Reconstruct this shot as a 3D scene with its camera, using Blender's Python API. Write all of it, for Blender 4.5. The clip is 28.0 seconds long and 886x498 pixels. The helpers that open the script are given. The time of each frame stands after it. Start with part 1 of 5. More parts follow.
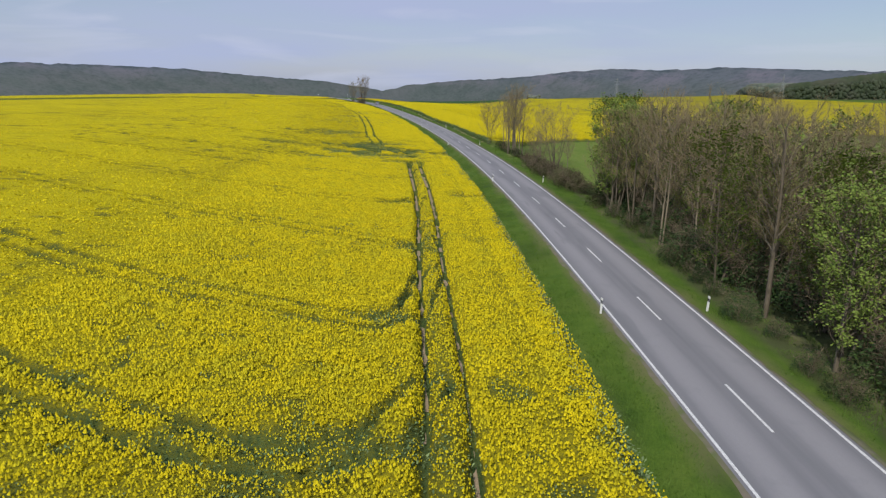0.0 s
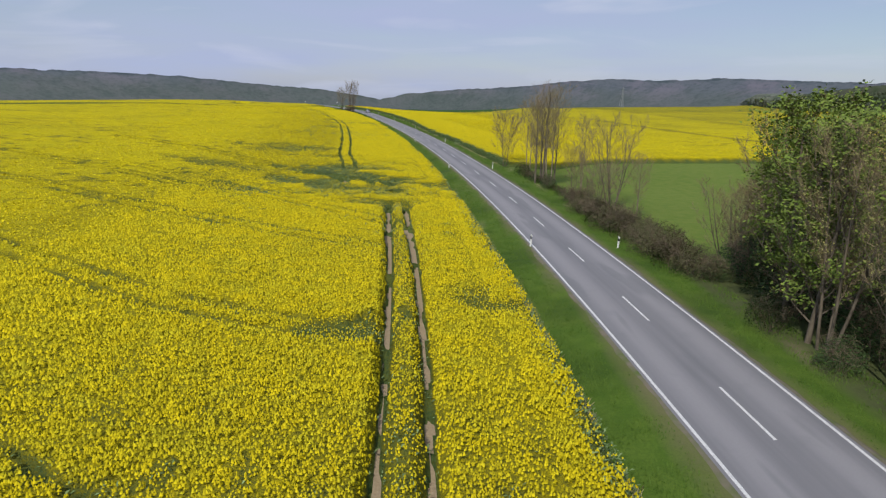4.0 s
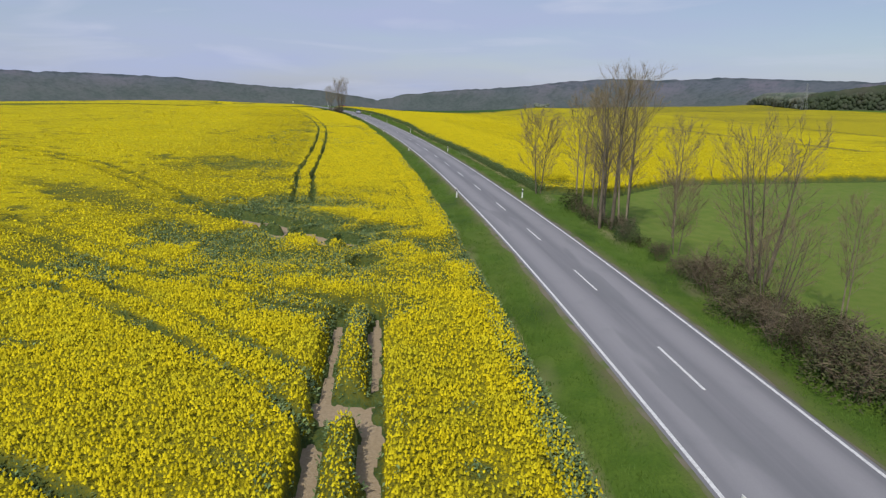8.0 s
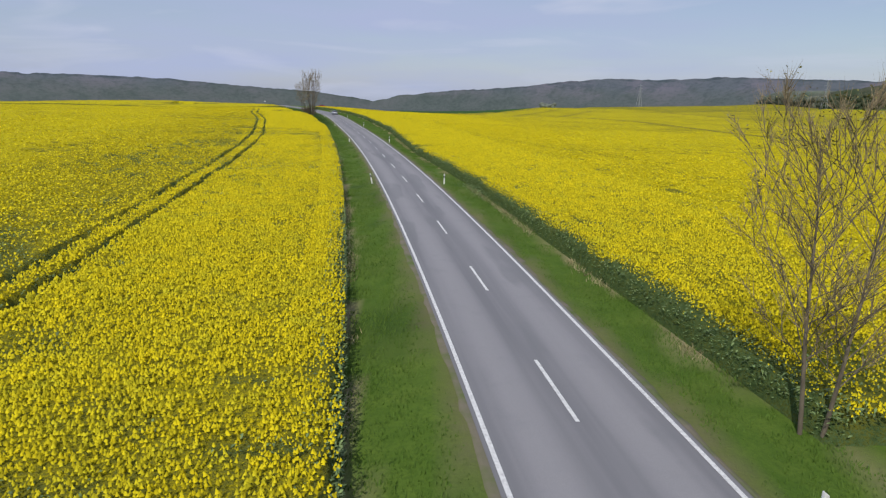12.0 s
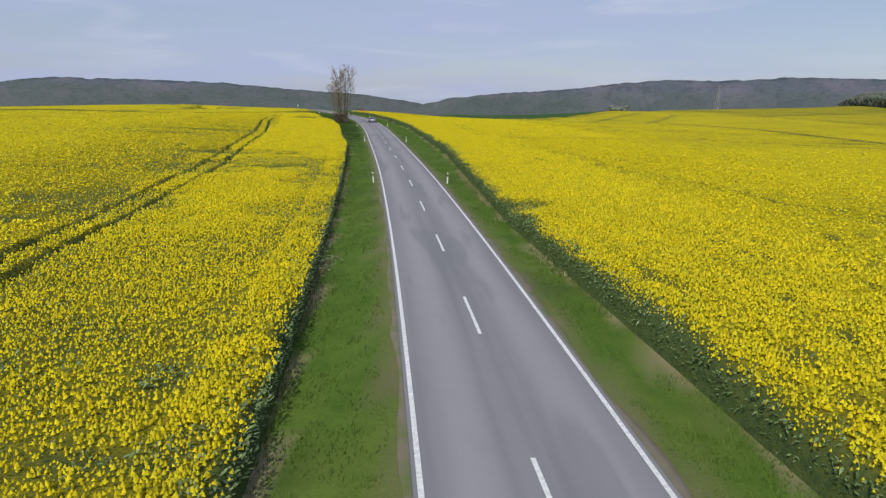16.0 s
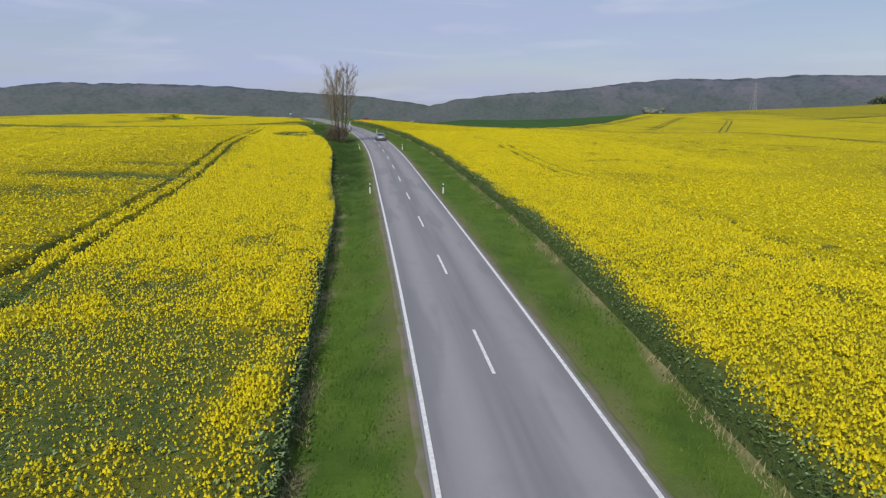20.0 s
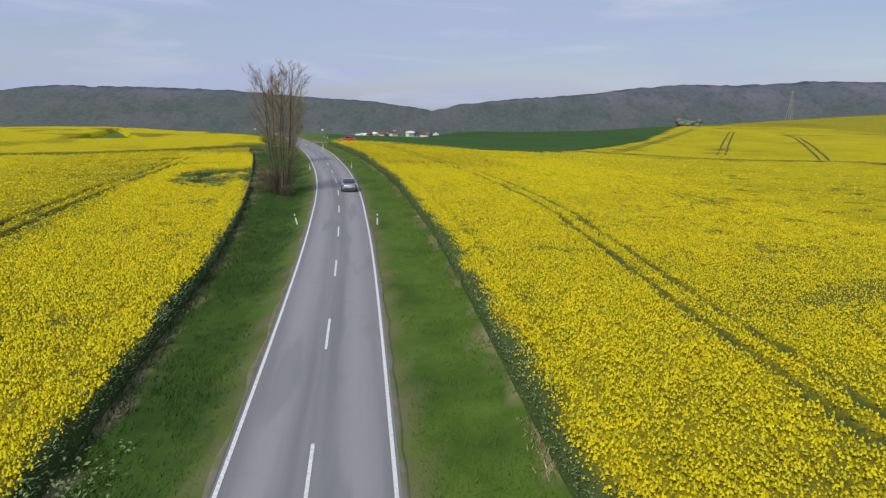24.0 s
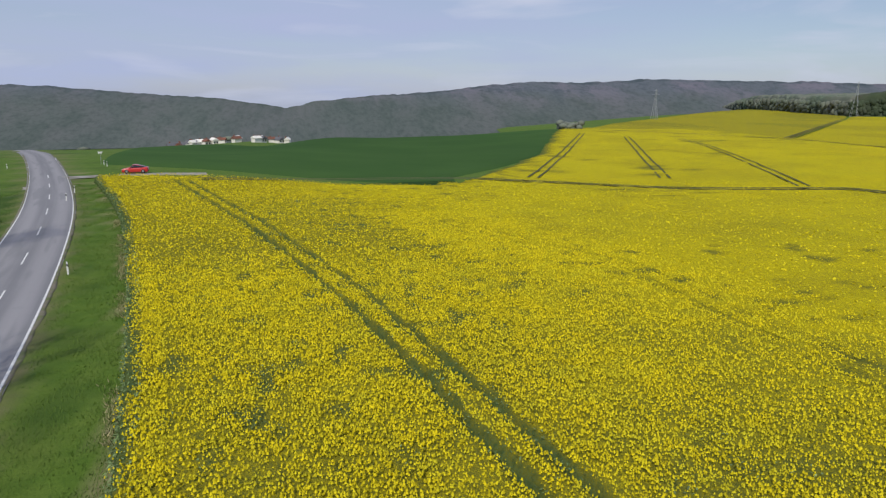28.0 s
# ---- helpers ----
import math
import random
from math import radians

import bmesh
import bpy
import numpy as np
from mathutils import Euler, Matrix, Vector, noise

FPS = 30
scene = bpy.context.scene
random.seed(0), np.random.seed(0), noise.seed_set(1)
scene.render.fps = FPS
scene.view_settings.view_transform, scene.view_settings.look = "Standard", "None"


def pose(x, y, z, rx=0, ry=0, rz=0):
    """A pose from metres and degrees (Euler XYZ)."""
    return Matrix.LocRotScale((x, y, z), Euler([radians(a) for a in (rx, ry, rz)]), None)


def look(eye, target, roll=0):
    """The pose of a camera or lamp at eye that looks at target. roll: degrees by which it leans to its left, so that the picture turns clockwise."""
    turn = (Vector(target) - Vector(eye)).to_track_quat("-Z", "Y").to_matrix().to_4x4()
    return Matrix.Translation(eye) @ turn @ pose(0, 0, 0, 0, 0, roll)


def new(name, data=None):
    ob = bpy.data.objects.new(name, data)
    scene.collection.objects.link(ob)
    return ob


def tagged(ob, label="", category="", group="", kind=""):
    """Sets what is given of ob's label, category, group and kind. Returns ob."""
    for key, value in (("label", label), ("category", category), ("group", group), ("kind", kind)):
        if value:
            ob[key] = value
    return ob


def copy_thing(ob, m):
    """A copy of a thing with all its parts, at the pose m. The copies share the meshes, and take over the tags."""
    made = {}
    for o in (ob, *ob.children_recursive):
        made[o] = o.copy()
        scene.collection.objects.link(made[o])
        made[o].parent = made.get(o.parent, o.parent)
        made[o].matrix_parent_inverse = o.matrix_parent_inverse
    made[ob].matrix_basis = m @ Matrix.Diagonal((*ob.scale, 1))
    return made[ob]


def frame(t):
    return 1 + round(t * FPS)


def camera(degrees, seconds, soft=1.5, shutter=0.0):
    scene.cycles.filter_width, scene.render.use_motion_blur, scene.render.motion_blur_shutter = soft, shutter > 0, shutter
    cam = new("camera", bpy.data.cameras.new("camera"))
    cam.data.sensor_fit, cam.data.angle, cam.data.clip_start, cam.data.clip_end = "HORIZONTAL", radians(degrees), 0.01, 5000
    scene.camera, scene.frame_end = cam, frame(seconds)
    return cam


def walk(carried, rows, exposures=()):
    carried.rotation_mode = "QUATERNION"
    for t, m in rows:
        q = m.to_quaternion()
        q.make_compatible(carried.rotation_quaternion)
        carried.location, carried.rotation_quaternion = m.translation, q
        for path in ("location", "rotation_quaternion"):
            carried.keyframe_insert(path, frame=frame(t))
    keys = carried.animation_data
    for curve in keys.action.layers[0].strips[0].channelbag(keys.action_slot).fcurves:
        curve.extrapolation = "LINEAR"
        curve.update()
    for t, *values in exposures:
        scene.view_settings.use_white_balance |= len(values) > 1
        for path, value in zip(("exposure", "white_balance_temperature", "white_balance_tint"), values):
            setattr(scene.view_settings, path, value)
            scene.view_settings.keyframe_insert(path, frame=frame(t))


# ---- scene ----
cam = camera(70.3, 28.0, soft=1.3)
PATH = [
    (0, (-0.644, -0.42, 12.86), (-0.606, 1.513, 12.346), 1.4),
    (0.5, (-0.323, 3.65, 12.551), (-0.294, 5.584, 12.043), 1.3),
    (1, (-0.254, 8.192, 12.315), (-0.224, 10.127, 11.81), 1.3),
    (1.5, (-0.188, 12.98, 12.066), (-0.157, 14.916, 11.566), 1.3),
    (2, (-0.188, 18.086, 11.914), (-0.156, 20.022, 11.416), 1.4),
    (2.5, (-0.246, 23.068, 11.744), (-0.21, 25.005, 11.248), 1.5),
    (3, (-0.17, 28.184, 11.562), (-0.132, 30.122, 11.069), 1.6),
    (3.5, (-0.202, 33.004, 11.367), (-0.16, 34.943, 10.88), 1.7),
    (5.5, (-0.83, 48.25, 11.375), (-0.771, 50.189, 10.886), 1.9),
    (6, (-0.809, 51.51, 11.311), (-0.751, 53.448, 10.821), 1.9),
    (6.5, (-0.659, 55.377, 11.035), (-0.608, 57.317, 10.549), 1.7),
    (7, (-0.508, 60.328, 10.726), (-0.459, 62.268, 10.243), 1.6),
    (7.5, (-0.441, 65.315, 10.554), (-0.39, 67.255, 10.072), 1.6),
    (8, (-0.348, 70.834, 10.307), (-0.297, 72.774, 9.822), 1.6),
    (8.5, (-0.235, 76.501, 10.041), (-0.184, 78.441, 9.556), 1.8),
    (9, (-0.158, 82.5, 9.882), (-0.105, 84.439, 9.395), 1.6),
    (9.5, (-0.139, 88.865, 9.667), (-0.08, 90.803, 9.178), 1.8),
    (10, (-0.059, 95.602, 9.205), (0.006, 97.542, 8.724), 1.9),
    (10.5, (0.083, 102.294, 8.82), (0.149, 104.235, 8.343), 1.9),
    (11, (0.43, 109.62, 8.587), (0.491, 111.561, 8.11), 1.7),
    (11.5, (0.745, 116.534, 8.515), (0.807, 118.475, 8.038), 1.7),
    (12, (1.182, 123.667, 8.499), (1.241, 125.607, 8.017), 1.4),
    (12.5, (1.582, 130.655, 8.408), (1.636, 132.594, 7.922), 1.2),
    (14.5, (1.35, 157.768, 7.82), (1.335, 159.71, 7.343), 1.0),
    (15, (0.328, 164.069, 7.781), (0.26, 166.01, 7.305), 1.1),
    (15.5, (-1.041, 169.92, 7.832), (-1.131, 171.86, 7.354), 1.1),
    (16, (-2.713, 175.848, 7.903), (-2.806, 177.788, 7.426), 1.1),
    (16.5, (-4.237, 181.665, 8.069), (-4.327, 183.605, 7.592), 1.2),
    (17, (-5.619, 187.483, 8.254), (-5.707, 189.423, 7.776), 1.1),
    (17.5, (-6.664, 192.856, 8.409), (-6.757, 194.796, 7.932), 1.0),
    (18, (-7.84, 199.224, 8.585), (-7.938, 201.164, 8.107), 1.0),
    (18.5, (-8.794, 205.023, 8.617), (-8.896, 206.963, 8.142), 1.0),
    (19, (-9.758, 211.395, 8.829), (-9.863, 213.335, 8.352), 0.9),
    (19.5, (-10.481, 217.096, 9.021), (-10.587, 219.035, 8.542), 0.8),
    (20, (-10.861, 223.05, 9.024), (-10.975, 224.99, 8.55), 0.5),
    (20.5, (-11.601, 229.037, 9.02), (-11.72, 230.977, 8.547), 0.3),
    (22.5, (-14.532, 254.957, 9.788), (-14.63, 256.902, 9.334), 1.0),
    (23, (-14.468, 261.964, 10.221), (-14.578, 263.907, 9.761), 1.0),
    (23.5, (-14.634, 268.782, 10.615), (-14.749, 270.725, 10.156), 0.9),
    (24, (-14.908, 275.85, 11.034), (-15.029, 277.793, 10.573), 0.8),
    (24.5, (-15.116, 282.556, 11.35), (-15.24, 284.498, 10.886), 0.7),
    (25, (-15.334, 289.641, 11.645), (-15.461, 291.582, 11.179), 0.7),
    (25.5, (-15.542, 296.055, 11.862), (-15.673, 297.995, 11.396), 0.7),
    (26, (-15.822, 303.117, 12.103), (-15.954, 305.057, 11.635), 0.6),
    (26.5, (-16.088, 309.471, 12.237), (-16.217, 311.411, 11.767), 0.6),
    (27, (-16.367, 316.482, 12.518), (-16.425, 318.425, 12.045), 0.7),
    (27.5, (-16.475, 322.687, 12.725), (-16.367, 324.627, 12.251), 0.9),
    (28, (-16.214, 329.582, 12.946), (-15.906, 331.503, 12.48), 0.7),
]
walk(cam, [(t, look(eye, target, roll)) for t, eye, target, roll in PATH])

# ---- light ----
SUN_WAY = Vector((-0.40, -0.92, 0.98)).normalized()
world = bpy.data.worlds.new("sky")
scene.world = world
world.use_nodes = True
wn, wl = world.node_tree.nodes, world.node_tree.links
sky = wn.new("ShaderNodeTexSky")
sky.sky_type, sky.sun_disc = "NISHITA", False
sky.sun_elevation = math.asin(SUN_WAY.z)
sky.sun_rotation = math.atan2(SUN_WAY.x, SUN_WAY.y)
sky.air_density, sky.dust_density, sky.ozone_density = 1.0, 0.6, 2.2
# thin high cloud veils drawn over the clear sky
coord = wn.new("ShaderNodeTexCoord")
stretch = wn.new("ShaderNodeMapping")
stretch.inputs["Scale"].default_value = (1.5, 1.5, 10.0)
wl.new(coord.outputs["Generated"], stretch.inputs["Vector"])
veil = wn.new("ShaderNodeTexNoise")
veil.inputs["Scale"].default_value, veil.inputs["Detail"].default_value = 1.6, 5.0
wl.new(stretch.outputs["Vector"], veil.inputs["Vector"])
ramp = wn.new("ShaderNodeMapRange")
ramp.inputs["From Min"].default_value, ramp.inputs["From Max"].default_value = 0.38, 0.64
ramp.inputs["To Min"].default_value, ramp.inputs["To Max"].default_value = 0.60, 1.0
wl.new(veil.outputs["Fac"], ramp.inputs["Value"])
mix = wn.new("ShaderNodeMix")
mix.data_type = "RGBA"
mix.inputs["B"].default_value = (4.9, 5.65, 8.1, 1)
axis = wn.new("ShaderNodeSeparateXYZ")
wl.new(coord.outputs["Generated"], axis.inputs[0])
thin = wn.new("ShaderNodeMapRange")
thin.inputs["From Min"].default_value, thin.inputs["From Max"].default_value = 0.0, 0.75
thin.inputs["To Min"].default_value, thin.inputs["To Max"].default_value = 1.0, 0.62
wl.new(axis.outputs["X"], thin.inputs["Value"])
veiled = wn.new("ShaderNodeMath")
veiled.operation = "MULTIPLY"
wl.new(ramp.outputs["Result"], veiled.inputs[0])
wl.new(thin.outputs["Result"], veiled.inputs[1])
wl.new(veiled.outputs[0], mix.inputs["Factor"])
wl.new(sky.outputs["Color"], mix.inputs["A"])
high = wn.new("ShaderNodeMapping")
high.inputs["Scale"].default_value, high.inputs["Location"].default_value = (1.1, 1.7, 7.0), (0.35, 0.1, 0.4)
wl.new(coord.outputs["Generated"], high.inputs["Vector"])
puffs = wn.new("ShaderNodeTexNoise")
puffs.inputs["Scale"].default_value, puffs.inputs["Detail"].default_value, puffs.inputs["Distortion"].default_value = 3.2, 6.0, 0.6
wl.new(high.outputs["Vector"], puffs.inputs["Vector"])
cover = wn.new("ShaderNodeMapRange")
cover.inputs["From Min"].default_value, cover.inputs["From Max"].default_value = 0.50, 0.74
cover.inputs["To Max"].default_value = 0.75
wl.new(puffs.outputs["Fac"], cover.inputs["Value"])
clouds = wn.new("ShaderNodeMix")
clouds.data_type = "RGBA"
clouds.inputs["B"].default_value = (6.7, 7.2, 8.9, 1)
wl.new(cover.outputs["Result"], clouds.inputs["Factor"])
wl.new(mix.outputs["Result"], clouds.inputs["A"])
wl.new(clouds.outputs["Result"], wn["Background"].inputs["Color"])
wn["Background"].inputs["Strength"].default_value = 0.085
sun = new("sun", bpy.data.lights.new("sun", "SUN"))
sun.data.energy, sun.data.angle, sun.data.color = 3.0, radians(0.6), (1.0, 0.95, 0.86)
sun.matrix_world = look(SUN_WAY * 100, (0, 0, 0))


# ---- materials ----
def nodes_of(name, rough=0.8, spec=0.3, metal=0.0):
    m = bpy.data.materials.new(name)
    m.use_nodes = True
    n, l = m.node_tree.nodes, m.node_tree.links
    b = n["Principled BSDF"]
    b.inputs["Roughness"].default_value = rough
    b.inputs["Specular IOR Level"].default_value = spec
    b.inputs["Metallic"].default_value = metal
    return m, n, l, b


def place(n, l, scale=(1, 1, 1), source="Object"):
    c = n.new("ShaderNodeTexCoord")
    mp = n.new("ShaderNodeMapping")
    mp.inputs["Scale"].default_value = scale
    l.new(c.outputs[source], mp.inputs["Vector"])
    return mp.outputs["Vector"]


def noise_out(n, l, vec, scale, detail=4.0, rough=0.55):
    t = n.new("ShaderNodeTexNoise")
    t.inputs["Scale"].default_value, t.inputs["Detail"].default_value = scale, detail
    t.inputs["Roughness"].default_value = rough
    l.new(vec, t.inputs["Vector"])
    return t.outputs["Fac"]


def span(n, l, value, a, b, lo=0.0, hi=1.0):
    r = n.new("ShaderNodeMapRange")
    for key, v in (("From Min", a), ("From Max", b), ("To Min", lo), ("To Max", hi)):
        r.inputs[key].default_value = v
    l.new(value, r.inputs["Value"])
    return r.outputs["Result"]


def blend(n, l, fac, a, b):
    x = n.new("ShaderNodeMix")
    x.data_type = "RGBA"
    for key, v in (("Factor", fac), ("A", a), ("B", b)):
        if isinstance(v, (tuple, float, int)):
            x.inputs[key].default_value = (*v, 1) if isinstance(v, tuple) else v
        else:
            l.new(v, x.inputs[key])
    return x.outputs["Result"]


def bumped(n, l, b, height, strength=0.4, depth=0.05):
    u = n.new("ShaderNodeBump")
    u.inputs["Strength"].default_value, u.inputs["Distance"].default_value = strength, depth
    l.new(height, u.inputs["Height"])
    l.new(u.outputs["Normal"], b.inputs["Normal"])


def two_tone(name, c1, c2, scale, c3=None, scale3=None, rough=0.8, spec=0.3, metal=0.0, bump=0.0, depth=0.02, stretch=(1, 1, 1), island=0.0):
    m, n, l, b = nodes_of(name, rough, spec, metal)
    v = place(n, l, stretch)
    f = noise_out(n, l, v, scale)
    col = blend(n, l, span(n, l, f, 0.32, 0.68), c1, c2)
    if c3:
        g = noise_out(n, l, v, scale3, 3.0)
        col = blend(n, l, span(n, l, g, 0.45, 0.7), col, c3)
    if island:
        geo = n.new("ShaderNodeNewGeometry")
        hsv = n.new("ShaderNodeHueSaturation")
        l.new(span(n, l, geo.outputs["Random Per Island"], 0, 1, 1 - island, 1 + island), hsv.inputs["Value"])
        l.new(col, hsv.inputs["Color"])
        col = hsv.outputs["Color"]
    l.new(col, b.inputs["Base Color"])
    if bump:
        bumped(n, l, b, f, bump, depth)
    return m


def attribute(n, name):
    a = n.new("ShaderNodeAttribute")
    a.attribute_name = name
    return a.outputs["Fac"]


def ground_material():
    m, n, l, b = nodes_of("ground_turf", 0.95, 0.15)
    v = place(n, l)
    fine, mid, big = noise_out(n, l, v, 9.0, 6.0, 0.7), noise_out(n, l, v, 0.9, 5.0), noise_out(n, l, v, 0.12, 4.0)
    grass = blend(n, l, span(n, l, mid, 0.35, 0.65), GRASS_A, GRASS_B)
    grass = blend(n, l, span(n, l, fine, 0.42, 0.75, 0.0, 0.7), grass, GRASS_C)
    grass = blend(n, l, span(n, l, big, 0.5, 0.75, 0.0, 0.6), grass, GRASS_D)
    soil = blend(n, l, span(n, l, fine, 0.3, 0.7), (0.30, 0.225, 0.14), (0.42, 0.33, 0.215))
    edge = blend(n, l, span(n, l, mid, 0.35, 0.7), (0.22, 0.17, 0.11), (0.15, 0.14, 0.06))
    # dark green of rank grass, also used as painted shade under the wood
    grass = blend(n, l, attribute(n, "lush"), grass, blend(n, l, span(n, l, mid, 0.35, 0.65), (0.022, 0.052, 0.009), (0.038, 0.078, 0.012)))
    grass = blend(n, l, attribute(n, "meadow"), grass, blend(n, l, span(n, l, mid, 0.35, 0.65), (0.120, 0.182, 0.026), (0.160, 0.205, 0.040)))
    col = blend(n, l, attribute(n, "soil"), grass, soil)
    col = blend(n, l, attribute(n, "shoulder"), col, edge)
    l.new(col, b.inputs["Base Color"])
    bumped(n, l, b, fine, 0.6, 0.08)
    return m


def canopy_material():
    """The closed top of the flowering crop: petals over olive stalks, and blue-green leaves where it flowers thinly."""
    m, n, l, b = nodes_of("rapeseed_canopy", 0.9, 0.04)
    v = place(n, l)
    grain, fine = noise_out(n, l, v, 16.0, 4.0, 0.7), noise_out(n, l, v, 4.0, 5.0, 0.7)
    big, mid = noise_out(n, l, v, 0.05, 4.0), noise_out(n, l, place(n, l, (0.35, 1.2, 1)), 0.5, 4.0)
    leaf = blend(n, l, span(n, l, grain, 0.35, 0.65), LEAF_DARK, LEAF_BLUE)
    leaf = blend(n, l, span(n, l, fine, 0.5, 0.7, 0.0, 0.6), leaf, (0.030, 0.052, 0.014))
    stalk = blend(n, l, span(n, l, grain, 0.35, 0.65), (0.105, 0.112, 0.018), (0.235, 0.205, 0.016))
    petal = blend(n, l, span(n, l, big, 0.35, 0.65), PETAL_A, PETAL_B)
    petal = blend(n, l, span(n, l, mid, 0.35, 0.75, 0.0, 0.45), petal, PETAL_GREEN)
    gaps = n.new("ShaderNodeMath")
    gaps.operation = "ADD"
    l.new(span(n, l, grain, 0.36, 0.66, 0.0, 0.6), gaps.inputs[0])
    l.new(span(n, l, fine, 0.42, 0.74, 0.0, 0.5), gaps.inputs[1])
    keep = n.new("ShaderNodeMath")
    keep.operation = "SUBTRACT"
    l.new(attribute(n, "bloom"), keep.inputs[0])
    l.new(gaps.outputs[0], keep.inputs[1])
    col = blend(n, l, span(n, l, keep.outputs[0], -0.45, 0.30), leaf, stalk)
    col = blend(n, l, span(n, l, keep.outputs[0], 0.20, 0.95), col, petal)
    l.new(col, b.inputs["Base Color"])
    bumped(n, l, b, grain, 0.8, 0.10)
    return m


def asphalt_material():
    m, n, l, b = nodes_of("asphalt", 0.85, 0.25)
    uv = n.new("ShaderNodeUVMap")
    uv.uv_map = "lane"
    sep = n.new("ShaderNodeSeparateXYZ")
    l.new(uv.outputs["UV"], sep.inputs[0])
    v = place(n, l)
    stone = noise_out(n, l, v, 38.0, 3.0, 0.8)
    mott = noise_out(n, l, v, 0.7, 4.0)
    mp = n.new("ShaderNodeMapping")
    mp.inputs["Scale"].default_value = (1.1, 0.035, 1)
    l.new(uv.outputs["UV"], mp.inputs["Vector"])
    streak = noise_out(n, l, mp.outputs["Vector"], 1.3, 3.0)
    wave = n.new("ShaderNodeMath")
    wave.operation = "COSINE"
    k = n.new("ShaderNodeMath")
    k.operation = "MULTIPLY"
    k.inputs[1].default_value = 2 * math.pi / 2.84
    l.new(sep.outputs["X"], k.inputs[0])
    l.new(k.outputs[0], wave.inputs[0])
    patchy = n.new("ShaderNodeMapping")
    patchy.inputs["Scale"].default_value = (0.55, 0.075, 1)
    l.new(uv.outputs["UV"], patchy.inputs["Vector"])
    long_patch = noise_out(n, l, patchy.outputs["Vector"], 1.0, 2.0)
    col = blend(n, l, span(n, l, streak, 0.38, 0.66), (0.232, 0.228, 0.238), (0.184, 0.183, 0.194))
    col = blend(n, l, span(n, l, wave.outputs[0], 0.35, -1, 0.0, 0.75), col, (0.312, 0.303, 0.312))
    col = blend(n, l, span(n, l, long_patch, 0.56, 0.62, 0.0, 0.55), col, (0.182, 0.184, 0.192))
    col = blend(n, l, span(n, l, mott, 0.56, 0.72, 0.0, 0.22), col, (0.17, 0.180, 0.188))
    col = blend(n, l, span(n, l, stone, 0.35, 0.75, 0.0, 0.35), col, (0.15, 0.147, 0.152))
    l.new(col, b.inputs["Base Color"])
    bumped(n, l, b, stone, 0.25, 0.006)
    return m


def forest_material():
    """Bare grey-brown beech wood with patches of dark conifers, greener on the lowest slopes; distance haze tinted in.
    """
    m, n, l, b = nodes_of("hazed_forest", 1.0, 0.05)
    v = place(n, l)
    sep = n.new("ShaderNodeSeparateXYZ")
    l.new(v, sep.inputs[0])
    slope = n.new("ShaderNodeCombineXYZ")
    l.new(attribute(n, "along"), slope.inputs["X"])
    l.new(attribute(n, "upward"), slope.inputs["Y"])
    way = slope.outputs[0]
    big, mid, fine = noise_out(n, l, way, 0.0035, 4.0), noise_out(n, l, way, 0.012, 5.0, 0.65), noise_out(n, l, way, 0.05, 5.0, 0.7)
    # the blue-grey cast of these base colours is painted distance haze
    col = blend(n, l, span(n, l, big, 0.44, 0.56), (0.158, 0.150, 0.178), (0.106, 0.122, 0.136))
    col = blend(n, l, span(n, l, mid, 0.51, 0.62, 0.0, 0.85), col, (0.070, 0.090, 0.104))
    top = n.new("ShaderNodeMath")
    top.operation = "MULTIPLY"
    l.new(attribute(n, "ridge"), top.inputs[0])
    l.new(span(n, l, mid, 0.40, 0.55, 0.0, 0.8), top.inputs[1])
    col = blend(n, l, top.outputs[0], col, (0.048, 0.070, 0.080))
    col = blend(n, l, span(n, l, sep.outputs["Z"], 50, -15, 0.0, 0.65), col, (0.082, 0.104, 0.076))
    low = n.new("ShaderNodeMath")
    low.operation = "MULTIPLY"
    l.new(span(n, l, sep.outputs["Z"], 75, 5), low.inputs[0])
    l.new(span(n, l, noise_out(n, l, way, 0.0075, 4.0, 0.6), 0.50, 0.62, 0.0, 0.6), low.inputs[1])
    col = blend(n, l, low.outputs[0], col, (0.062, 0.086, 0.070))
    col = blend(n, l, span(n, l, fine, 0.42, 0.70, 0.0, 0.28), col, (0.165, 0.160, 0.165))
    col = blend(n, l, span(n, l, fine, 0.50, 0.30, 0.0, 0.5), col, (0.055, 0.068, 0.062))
    l.new(col, b.inputs["Base Color"])
    return m


GRASS_A, GRASS_B, GRASS_C, GRASS_D = (0.072, 0.134, 0.015), (0.104, 0.168, 0.022), (0.038, 0.082, 0.010), (0.128, 0.158, 0.034)
LEAF_DARK, LEAF_BLUE = (0.044, 0.076, 0.022), (0.092, 0.142, 0.054)
PETAL_A, PETAL_B, PETAL_GREEN = (0.59, 0.482, 0.006), (0.54, 0.458, 0.008), (0.38, 0.355, 0.012)
M_GROUND = ground_material()
M_CANOPY = canopy_material()
M_ASPHALT = asphalt_material()
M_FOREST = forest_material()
M_PAINT = two_tone("road_paint", (0.74, 0.74, 0.72), (0.64, 0.64, 0.62), 6.0, (0.50, 0.495, 0.49), 9.0, rough=0.7)
M_GRAVEL = two_tone("gravel_track", (0.36, 0.33, 0.29), (0.25, 0.23, 0.20), 1.4, (0.16, 0.15, 0.12), 0.5, bump=0.5)
M_PETAL = two_tone("rapeseed_petals", (0.605, 0.492, 0.010), (0.54, 0.450, 0.012), 0.35, (0.46, 0.415, 0.018), 0.9, rough=0.85, spec=0.08, island=0.34)
